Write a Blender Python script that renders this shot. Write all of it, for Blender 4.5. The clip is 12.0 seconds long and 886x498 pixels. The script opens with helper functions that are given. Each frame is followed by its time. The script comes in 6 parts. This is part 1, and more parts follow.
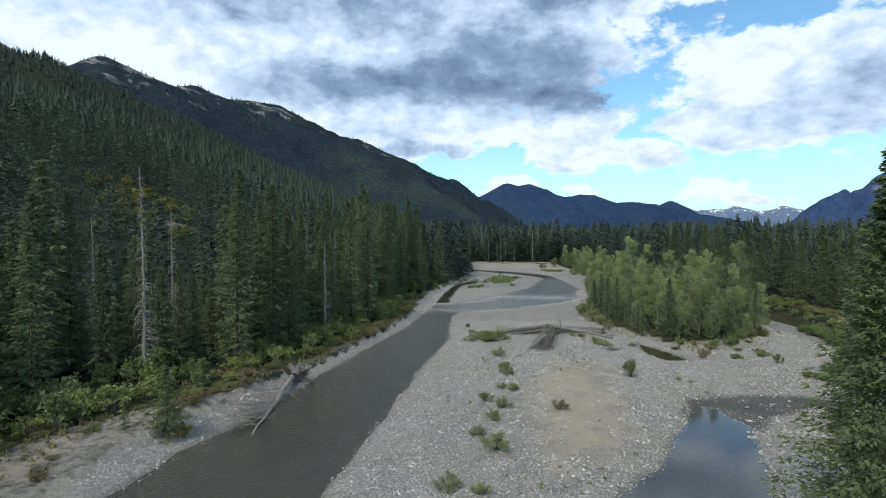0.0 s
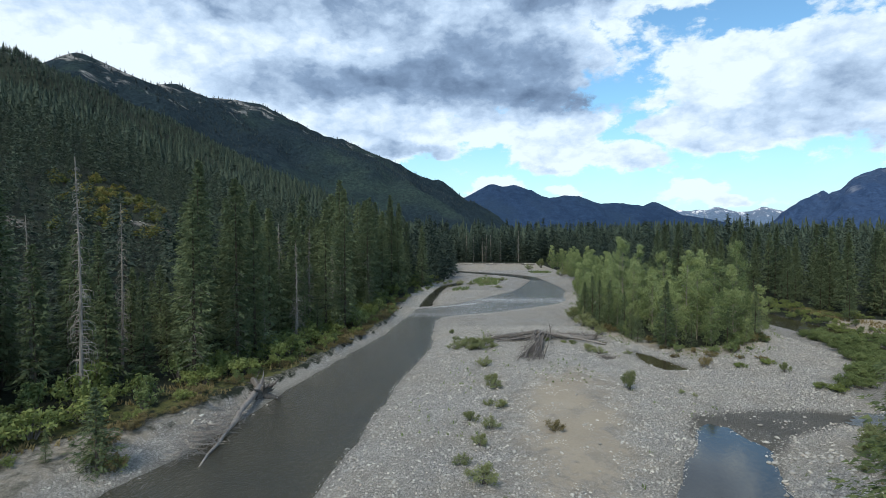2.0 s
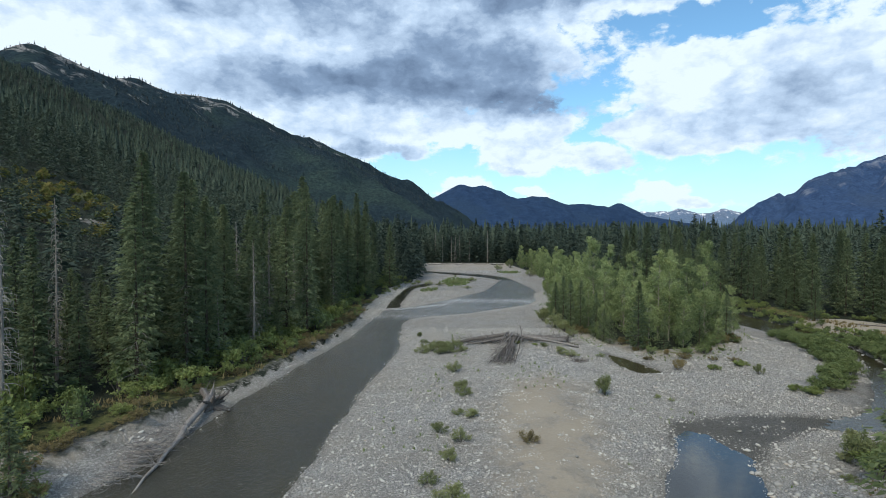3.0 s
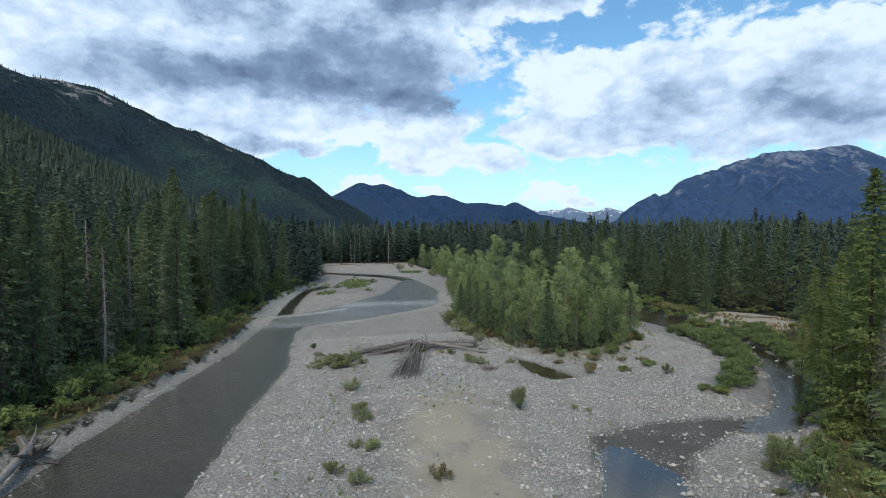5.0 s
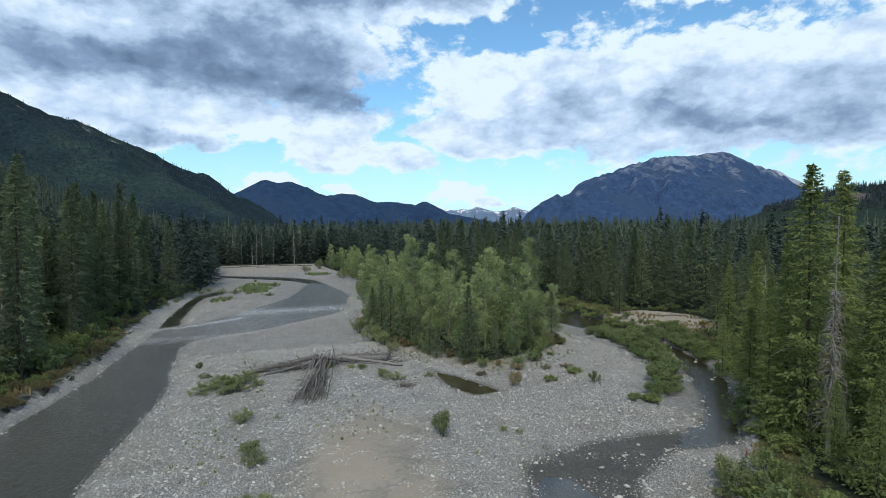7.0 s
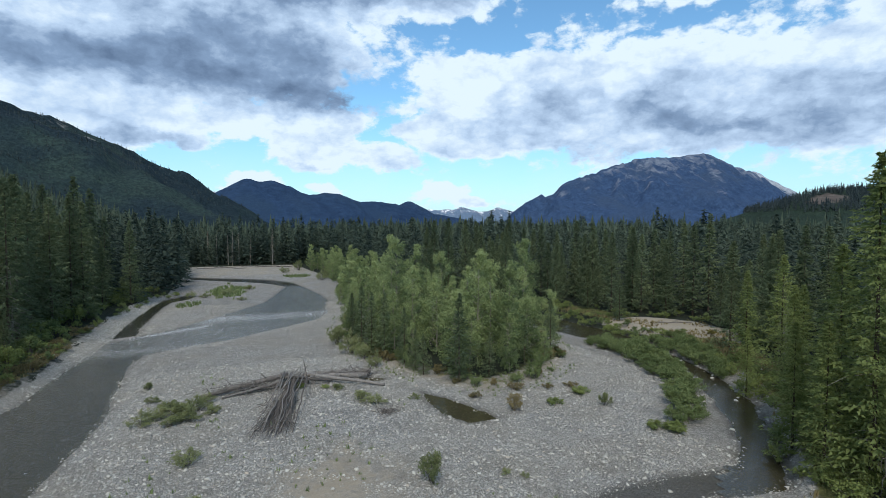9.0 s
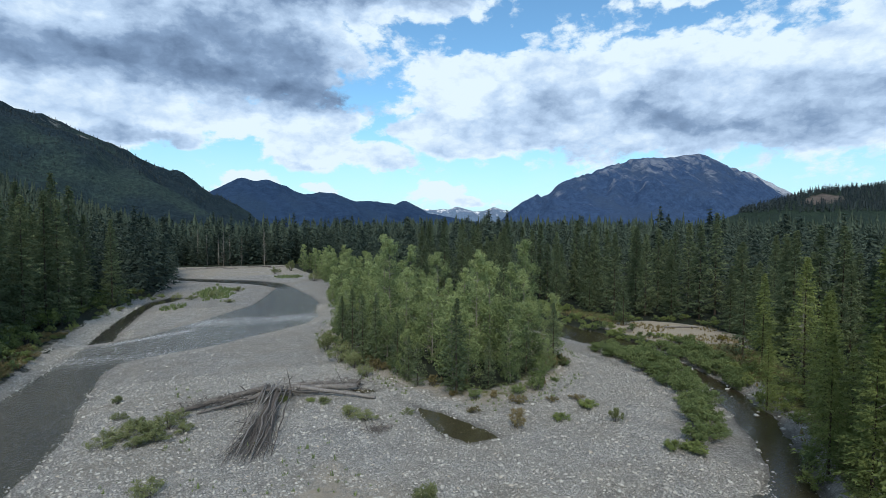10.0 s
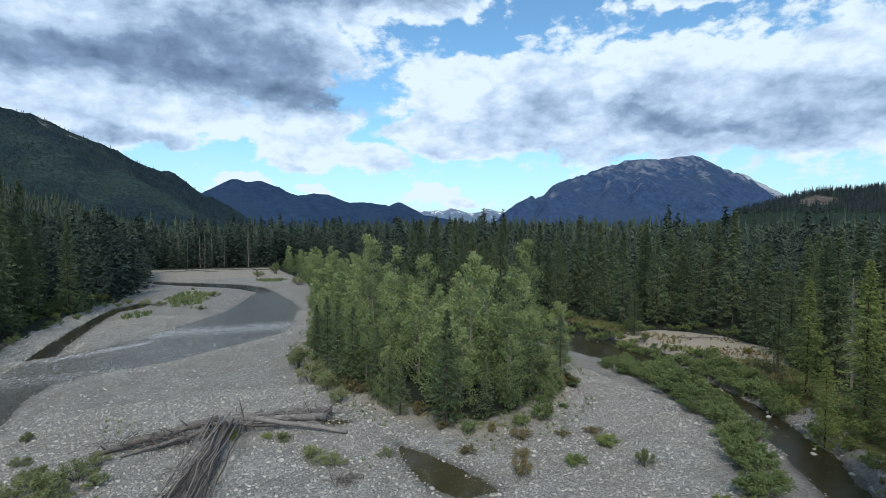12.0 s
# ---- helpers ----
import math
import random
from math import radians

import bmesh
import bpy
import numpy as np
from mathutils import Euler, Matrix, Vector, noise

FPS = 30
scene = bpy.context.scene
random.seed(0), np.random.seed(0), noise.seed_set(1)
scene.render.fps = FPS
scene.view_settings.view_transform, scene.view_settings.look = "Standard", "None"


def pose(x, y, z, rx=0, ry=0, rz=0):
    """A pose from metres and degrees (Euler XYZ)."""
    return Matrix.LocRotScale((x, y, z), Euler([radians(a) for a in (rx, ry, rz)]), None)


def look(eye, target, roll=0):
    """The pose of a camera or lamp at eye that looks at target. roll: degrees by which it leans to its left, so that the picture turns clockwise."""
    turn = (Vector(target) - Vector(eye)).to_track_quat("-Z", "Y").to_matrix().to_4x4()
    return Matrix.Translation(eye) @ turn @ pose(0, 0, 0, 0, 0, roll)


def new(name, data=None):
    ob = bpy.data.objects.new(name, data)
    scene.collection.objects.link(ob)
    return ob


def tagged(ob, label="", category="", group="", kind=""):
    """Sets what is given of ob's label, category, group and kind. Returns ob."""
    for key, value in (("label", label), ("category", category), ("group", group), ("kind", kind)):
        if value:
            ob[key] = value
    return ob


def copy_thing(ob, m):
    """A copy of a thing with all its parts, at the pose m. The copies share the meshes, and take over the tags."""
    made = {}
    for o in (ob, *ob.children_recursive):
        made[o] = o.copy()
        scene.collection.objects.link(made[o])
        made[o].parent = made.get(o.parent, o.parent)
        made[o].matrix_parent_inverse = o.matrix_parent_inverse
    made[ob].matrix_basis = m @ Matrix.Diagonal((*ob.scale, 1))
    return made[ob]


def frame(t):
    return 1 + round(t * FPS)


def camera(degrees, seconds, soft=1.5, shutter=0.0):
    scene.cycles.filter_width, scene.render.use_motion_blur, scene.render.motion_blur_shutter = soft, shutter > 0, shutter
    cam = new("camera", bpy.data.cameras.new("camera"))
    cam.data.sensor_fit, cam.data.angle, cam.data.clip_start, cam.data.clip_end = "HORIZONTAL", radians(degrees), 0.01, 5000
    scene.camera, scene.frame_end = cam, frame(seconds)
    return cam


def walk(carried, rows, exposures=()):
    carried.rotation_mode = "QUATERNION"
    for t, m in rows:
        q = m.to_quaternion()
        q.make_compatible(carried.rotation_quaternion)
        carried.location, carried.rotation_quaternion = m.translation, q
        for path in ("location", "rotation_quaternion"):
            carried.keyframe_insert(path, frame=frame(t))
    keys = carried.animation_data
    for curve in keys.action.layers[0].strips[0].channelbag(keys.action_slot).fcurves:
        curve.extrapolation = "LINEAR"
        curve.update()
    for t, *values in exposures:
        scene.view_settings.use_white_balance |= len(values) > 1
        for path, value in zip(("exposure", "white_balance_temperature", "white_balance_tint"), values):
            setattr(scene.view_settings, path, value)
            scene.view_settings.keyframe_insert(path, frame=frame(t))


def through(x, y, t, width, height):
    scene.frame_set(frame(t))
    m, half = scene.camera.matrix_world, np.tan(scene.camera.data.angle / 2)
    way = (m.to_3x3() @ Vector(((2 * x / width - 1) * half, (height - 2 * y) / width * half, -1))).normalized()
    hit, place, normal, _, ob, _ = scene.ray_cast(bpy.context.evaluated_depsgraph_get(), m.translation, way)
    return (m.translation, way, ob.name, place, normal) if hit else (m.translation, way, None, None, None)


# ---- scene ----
cam = camera(79.0, 12.0, soft=0.6)
PATH = [
    (0, (0.591, -5.247, 20.652), (0.446, -3.254, 20.568), 0.1),
    (0.5, (0.685, -3.535, 20.565), (0.537, -1.542, 20.483), 0.1),
    (1, (0.655, -1.822, 20.507), (0.511, 0.171, 20.426), -0.0),
    (1.5, (0.586, -0.014, 20.454), (0.448, 1.979, 20.373), 0.1),
    (2, (0.645, 1.868, 20.366), (0.555, 3.864, 20.285), 0.1),
    (2.5, (0.642, 3.868, 20.286), (0.6, 5.866, 20.204), 0.1),
    (3, (0.74, 5.825, 20.089), (0.765, 7.824, 20.009), 0.3),
    (3.5, (0.833, 7.884, 19.951), (0.996, 9.875, 19.871), 0.3),
    (3.7, (0.886, 8.738, 19.949), (1.098, 10.725, 19.864), 0.2),
    (5.3, (1.677, 15.268, 20.023), (2.076, 17.226, 19.939), 0.0),
    (5.5, (1.785, 16.087, 20.035), (2.189, 18.044, 19.949), -0.0),
    (6, (2.228, 18.111, 20.054), (2.714, 20.049, 19.967), 0.0),
    (6.5, (2.783, 20.097, 20.043), (3.365, 22.009, 19.957), 0.1),
    (7, (3.23, 22.235, 20.014), (3.939, 24.103, 19.927), 0.0),
    (8.8, (5.757, 30.291, 19.962), (6.518, 32.138, 19.876), 0.4),
    (9, (6.101, 31.186, 19.957), (6.865, 33.032, 19.87), 0.2),
    (9.5, (7.113, 33.446, 19.898), (7.881, 35.291, 19.813), 0.2),
    (10, (8.041, 35.992, 19.935), (8.82, 37.832, 19.847), 0.3),
    (10.5, (9.223, 38.539, 19.857), (10.006, 40.377, 19.768), 0.5),
    (11, (10.428, 40.963, 19.743), (11.216, 42.799, 19.655), 0.5),
    (11.5, (11.675, 43.396, 19.569), (12.472, 45.229, 19.485), 0.3),
    (12, (12.971, 45.828, 19.443), (13.769, 47.659, 19.361), 0.3),
]
walk(cam, [(t, look(eye, target, roll)) for t, eye, target, roll in PATH], [(0, 0.05, 6400, 10), (3.5, 0.0, 6350, 10), (6, -0.06, 6220, 10), (12, -0.07, 6220, 10)])
# ---- light ----
SUN_EL, SUN_AZ = radians(50), radians(-154)   # azimuth clockwise from +y


def link(nt, value, socket):
    if isinstance(value, bpy.types.NodeSocket):
        nt.links.new(value, socket)
    else:
        socket.default_value = value


def calc(nt, op, a, b=0.0, c=0.0):
    n = nt.nodes.new("ShaderNodeMath")
    n.operation = op
    link(nt, a, n.inputs[0])
    link(nt, b, n.inputs[1])
    link(nt, c, n.inputs[2])
    return n.outputs[0]


def rgba(c):
    return c if isinstance(c, bpy.types.NodeSocket) else (c[0], c[1], c[2], 1.0)


def mixc(nt, fac, a, b, blend="MIX"):
    n = nt.nodes.new("ShaderNodeMix")
    n.data_type, n.blend_type = "RGBA", blend
    link(nt, fac, n.inputs[0])
    link(nt, rgba(a), n.inputs[6])
    link(nt, rgba(b), n.inputs[7])
    return n.outputs[2]


def fbm_node(nt, vec, scale, detail=4.0, rough=0.55, distort=0.0):
    n = nt.nodes.new("ShaderNodeTexNoise")
    link(nt, vec, n.inputs["Vector"])
    n.inputs["Scale"].default_value = scale
    n.inputs["Detail"].default_value = detail
    n.inputs["Roughness"].default_value = rough
    n.inputs["Distortion"].default_value = distort
    return n.outputs["Fac"]


def ranged(nt, v, lo, hi, to_lo=0.0, to_hi=1.0, smooth=False):
    n = nt.nodes.new("ShaderNodeMapRange")
    n.interpolation_type = "SMOOTHSTEP" if smooth else "LINEAR"
    link(nt, v, n.inputs[0])
    for k, q in enumerate((lo, hi, to_lo, to_hi)):
        n.inputs[1 + k].default_value = q
    return n.outputs[0]


def ramp(nt, fac, stops):
    n = nt.nodes.new("ShaderNodeValToRGB")
    e = n.color_ramp.elements
    e[0].position, e[0].color = stops[0][0], rgba(stops[0][1])
    e[1].position, e[1].color = stops[-1][0], rgba(stops[-1][1])
    for p, c in stops[1:-1]:
        q = e.new(p)
        q.color = rgba(c)
    link(nt, fac, n.inputs[0])
    return n.outputs[0]


def attribute(nt, name):
    n = nt.nodes.new("ShaderNodeAttribute")
    n.attribute_name = name
    return n.outputs["Fac"]


def place(nt):
    return nt.nodes.new("ShaderNodeTexCoord").outputs["Object"]


def world_place(nt):
    return nt.nodes.new("ShaderNodeNewGeometry").outputs["Position"]


def build_sky():
    w = bpy.data.worlds.new("sky")
    scene.world = w
    w.use_nodes = True
    nt = w.node_tree
    back = nt.nodes["Background"]
    air = nt.nodes.new("ShaderNodeTexSky")
    air.sky_type = "NISHITA"
    air.sun_disc = False
    air.sun_elevation, air.sun_rotation = SUN_EL, SUN_AZ
    air.air_density, air.dust_density, air.ozone_density = 1.0, 0.6, 1.6
    blue = mixc(nt, 1.0, air.outputs[0], (0.125, 0.172, 0.18), "MULTIPLY")
    way = nt.nodes.new("ShaderNodeTexCoord").outputs["Generated"]
    sep = nt.nodes.new("ShaderNodeSeparateXYZ")
    nt.links.new(way, sep.inputs[0])
    az = calc(nt, "MULTIPLY", calc(nt, "ARCTAN2", sep.outputs[0], sep.outputs[1]), 57.2958)
    el = calc(nt, "MULTIPLY", calc(nt, "ARCSINE", sep.outputs[2]), 57.2958)
    flat = nt.nodes.new("ShaderNodeCombineXYZ")
    link(nt, az, flat.inputs[0])
    link(nt, calc(nt, "MULTIPLY", el, 1.6), flat.inputs[1])
    p = flat.outputs[0]
    shift = nt.nodes.new("ShaderNodeVectorMath")
    shift.operation = "ADD"
    nt.links.new(p, shift.inputs[0])
    shift.inputs[1].default_value = (71.3, 22.1, 0.0)

    def sway(vec, scale, reach):
        return calc(nt, "MULTIPLY", calc(nt, "SUBTRACT", fbm_node(nt, vec, scale, 5.0, 0.6), 0.5), reach)

    a2 = calc(nt, "ADD", az, sway(p, 0.10, 9.0))
    e2 = calc(nt, "ADD", el, sway(shift.outputs[0], 0.12, 5.0))

    def puffs(scale, detail):
        """Rounded heaps, as in cumulus."""
        v = nt.nodes.new("ShaderNodeTexVoronoi")
        v.voronoi_dimensions, v.feature, v.normalize = "2D", "SMOOTH_F1", True
        q = nt.nodes.new("ShaderNodeCombineXYZ")
        link(nt, calc(nt, "ADD", az, sway(p, 0.5, 2.4)), q.inputs[0])
        link(nt, calc(nt, "MULTIPLY", calc(nt, "ADD", el, sway(shift.outputs[0], 0.5, 1.4)), 1.5), q.inputs[1])
        nt.links.new(q.outputs[0], v.inputs["Vector"])
        v.inputs["Scale"].default_value, v.inputs["Detail"].default_value = scale, detail
        v.inputs["Roughness"].default_value, v.inputs["Smoothness"].default_value = 0.55, 0.35
        return calc(nt, "SUBTRACT", 0.42, v.outputs["Distance"])

    def bank(rows):
        total = None
        for a, e, ra, re, k in rows:
            da = calc(nt, "DIVIDE", calc(nt, "SUBTRACT", a2, a), ra)
            de = calc(nt, "DIVIDE", calc(nt, "SUBTRACT", e2, e), re)
            r2 = calc(nt, "ADD", calc(nt, "MULTIPLY", da, da), calc(nt, "MULTIPLY", de, de))
            g = calc(nt, "MULTIPLY", calc(nt, "POWER", 2.71828, calc(nt, "MULTIPLY", calc(nt, "POWER", r2, 1.5), -1.0)), k)
            total = g if total is None else calc(nt, "ADD", total, g)
        return total

    heap = puffs(0.28, 4.0)
    fine = fbm_node(nt, p, 0.42, 8.0, 0.62, 0.2)
    wisp = fbm_node(nt, p, 0.16, 6.0, 0.6, 0.5)
    dense = calc(nt, "ADD", bank(CLOUD_BANKS), calc(nt, "MULTIPLY", heap, 1.15))
    dense = calc(nt, "ADD", dense, calc(nt, "MULTIPLY", calc(nt, "SUBTRACT", fine, 0.5), 0.8))
    dense = calc(nt, "ADD", dense, calc(nt, "MULTIPLY", calc(nt, "SUBTRACT", wisp, 0.5), 0.8))
    dense = calc(nt, "ADD", dense, ranged(nt, el, 23.0, 31.0, 0.0, 1.0))
    mask = ranged(nt, dense, 0.34, 0.66, 0.0, 1.0, True)
    layer = nt.nodes.new("ShaderNodeCombineXYZ")
    link(nt, calc(nt, "MULTIPLY", a2, 0.07), layer.inputs[0])
    link(nt, calc(nt, "MULTIPLY", e2, 0.17), layer.inputs[1])
    rolls = fbm_node(nt, layer.outputs[0], 1.5, 3.0, 0.5, 0.3)
    shade = calc(nt, "ADD", bank(CLOUD_CORES), 0.22)
    shade = calc(nt, "ADD", shade, calc(nt, "MULTIPLY", calc(nt, "SUBTRACT", rolls, 0.5), 1.35))
    shade = calc(nt, "SUBTRACT", shade, calc(nt, "MULTIPLY", heap, 1.0))
    shade = calc(nt, "ADD", shade, calc(nt, "MULTIPLY", calc(nt, "SUBTRACT", fine, 0.5), 0.42))
    shade = calc(nt, "ADD", shade, ranged(nt, el, 24.0, 40.0, 0.0, 0.35))
    shade = calc(nt, "SUBTRACT", shade, ranged(nt, dense, 0.42, 0.95, 0.27, 0.0))
    tone = ramp(nt, ranged(nt, shade, -0.1, 1.1), [(0.0, (0.85, 0.98, 1.06)), (0.26, (0.57, 0.73, 0.93)), (0.6, (0.265, 0.38, 0.555)), (1.0, (0.12, 0.185, 0.30))])
    veil = calc(nt, "MULTIPLY", ranged(nt, el, 1.0, 11.0, 0.3, 0.0, True), ranged(nt, wisp, 0.3, 0.7, 0.5, 1.3))
    col = mixc(nt, mask, mixc(nt, veil, mixc(nt, ranged(nt, el, 0.0, 14.0, 0.35, 0.0, True), blue, (0.30, 0.62, 0.86)), (0.80, 0.96, 1.06)), tone)
    link(nt, col, back.inputs[0])
    back.inputs[1].default_value = 1.0


# azimuth, elevation, half widths in degrees, weight
CLOUD_BANKS = [
    (0, 17, 15.5, 5.5, 1.0), (-24, 18, 20, 8, 1.0), (-10, 25, 24, 5, 1.0), (17, 23.5, 10, 3.0, 1.0), (-8.6, 9, 8, 2.3, 0.9), (6.7, 9.8, 7.5, 1.9, 0.9), (-38, 11, 16, 4.5, 0.9),
    (9, 7.1, 4.2, 1.4, 0.85), (16.5, 6.8, 3.8, 1.2, 0.85), (3.4, 4.5, 2.7, 1.1, 1.0), (0.2, 3.6, 2.2, 0.9, 0.85), (10.2, 3.9, 2.1, 0.9, 0.9), (22.1, 3.8, 3.0, 1.0, 1.0), (25, 2.4, 2.6, 0.7, 0.8),
]
CLOUD_BANKS += [(42, 12.5, 21, 5.6, 1.1), (24, 14.5, 4.5, 2.6, 0.8), (26, 9.5, 7.5, 2.0, 0.9), (48, 21.3, 9, 1.5, 0.7), (68, 12, 14, 6, 1.0), (24.9, 12, 2.2, 0.9, -0.5), (-75, 20, 25, 15, 0.7)]
CLOUD_CORES = [
    (2, 16.2, 12, 4.2, 0.62), (9, 13.4, 6.5, 1.9, 0.45), (-14, 14.2, 12, 1.9, 0.45), (4, 23.5, 14, 2.6, 0.5), (-20, 22, 14, 3, 0.4), (18, 23.4, 8, 1.8, 0.4),
    (40, 11, 14, 2.8, 0.2), (54, 10.5, 12, 3.2, 0.26), (44, 7.5, 12, 0.9, 0.25), (-8, 7.9, 6.5, 0.8, 0.45), (8, 6.2, 3.5, 0.5, 0.3), (-37, 13.5, 9, 3, -0.4),
    (3, 4.8, 4, 1.3, -0.4), (22, 4, 4, 1.1, -0.4), (10.2, 4.1, 3, 1, -0.4), (0, 9.6, 16, 1.4, -0.12), (36, 16.3, 18, 2.2, -0.1), (14, 7.4, 8, 0.9, -0.15), (12.5, 12.2, 3.5, 1.2, 0.3),
]
build_sky()
sun = new("sun", bpy.data.lights.new("sun", "SUN"))
sun.data.energy, sun.data.angle, sun.data.color = 3.15, radians(22), (1.0, 0.90, 0.73)
sun.matrix_world = look((0, 0, 0), (-math.sin(SUN_AZ) * math.cos(SUN_EL), -math.cos(SUN_AZ) * math.cos(SUN_EL), -math.sin(SUN_EL)))

# ---- materials ----


def shader(name, rough=0.9, spec=0.3):
    m = bpy.data.materials.new(name)
    m.use_nodes = True
    b = m.node_tree.nodes["Principled BSDF"]
    b.inputs["Roughness"].default_value = rough
    b.inputs["Specular IOR Level"].default_value = spec
    return m, m.node_tree, b


def bumped(nt, b, height, strength, distance):
    n = nt.nodes.new("ShaderNodeBump")
    n.inputs["Strength"].default_value = strength
    n.inputs["Distance"].default_value = distance
    link(nt, height, n.inputs["Height"])
    nt.links.new(n.outputs[0], b.inputs["Normal"])


def foliage(name, dark, mid, light, through=0.25):
    """Leaves or needles: colour varies by clump, by plant and by patch, and lightens with the tint attribute."""
    m, nt, b = shader(name, 0.75, 0.15)
    geo = nt.nodes.new("ShaderNodeNewGeometry")
    info = nt.nodes.new("ShaderNodeObjectInfo")
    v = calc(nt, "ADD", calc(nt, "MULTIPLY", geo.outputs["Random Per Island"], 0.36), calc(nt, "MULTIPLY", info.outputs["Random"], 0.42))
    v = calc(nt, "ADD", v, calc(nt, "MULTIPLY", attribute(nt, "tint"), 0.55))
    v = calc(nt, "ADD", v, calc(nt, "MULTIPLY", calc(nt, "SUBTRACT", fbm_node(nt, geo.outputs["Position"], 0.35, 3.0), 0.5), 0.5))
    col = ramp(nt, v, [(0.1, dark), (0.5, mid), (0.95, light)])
    link(nt, col, b.inputs["Base Color"])
    tr = nt.nodes.new("ShaderNodeBsdfTranslucent")
    link(nt, col, tr.inputs[0])
    mx = nt.nodes.new("ShaderNodeMixShader")
    mx.inputs[0].default_value = through
    nt.links.new(b.outputs[0], mx.inputs[1])
    nt.links.new(tr.outputs[0], mx.inputs[2])
    nt.links.new(mx.outputs[0], nt.nodes["Material Output"].inputs["Surface"])
    return m


def wood(name, dark, light, grain=9.0):
    m, nt, b = shader(name, 0.85, 0.2)
    p = place(nt)
    st = nt.nodes.new("ShaderNodeMapping")
    nt.links.new(p, st.inputs[0])
    st.inputs["Scale"].default_value = (grain, grain, grain * 0.12)
    g = fbm_node(nt, st.outputs[0], 1.0, 6.0, 0.6, 0.4)
    blot = fbm_node(nt, p, 0.8, 3.0)
    v = calc(nt, "ADD", calc(nt, "MULTIPLY", g, 0.7), calc(nt, "MULTIPLY", blot, 0.3))
    info = nt.nodes.new("ShaderNodeObjectInfo")
    v = calc(nt, "ADD", v, calc(nt, "MULTIPLY", calc(nt, "SUBTRACT", info.outputs["Random"], 0.5), 0.16))
    link(nt, ramp(nt, v, [(0.3, dark), (0.72, light)]), b.inputs["Base Color"])
    bumped(nt, b, g, 0.6, 0.03)
    return m


def stone_material(name, tone=1.0):
    m, nt, b = shader(name, 0.8, 0.35)
    geo = nt.nodes.new("ShaderNodeNewGeometry")
    info = nt.nodes.new("ShaderNodeObjectInfo")
    r = calc(nt, "FRACT", calc(nt, "ADD", geo.outputs["Random Per Island"], info.outputs["Random"]))
    col = ramp(nt, r, [(0.0, (0.18, 0.178, 0.172)), (0.25, (0.29, 0.287, 0.279)), (0.65, (0.385, 0.382, 0.37)), (0.92, (0.475, 0.47, 0.455)), (1.0, (0.35, 0.31, 0.265))])
    col = mixc(nt, 1.0, col, (tone, tone, tone * 0.95), "MULTIPLY")
    g = fbm_node(nt, geo.outputs["Position"], 14.0, 4.0)
    col = mixc(nt, ranged(nt, g, 0.35, 0.75, 0.0, 0.4), col, (0.28 * tone, 0.28 * tone, 0.275 * tone))
    link(nt, col, b.inputs["Base Color"])
    bumped(nt, b, g, 0.3, 0.02)
    return m


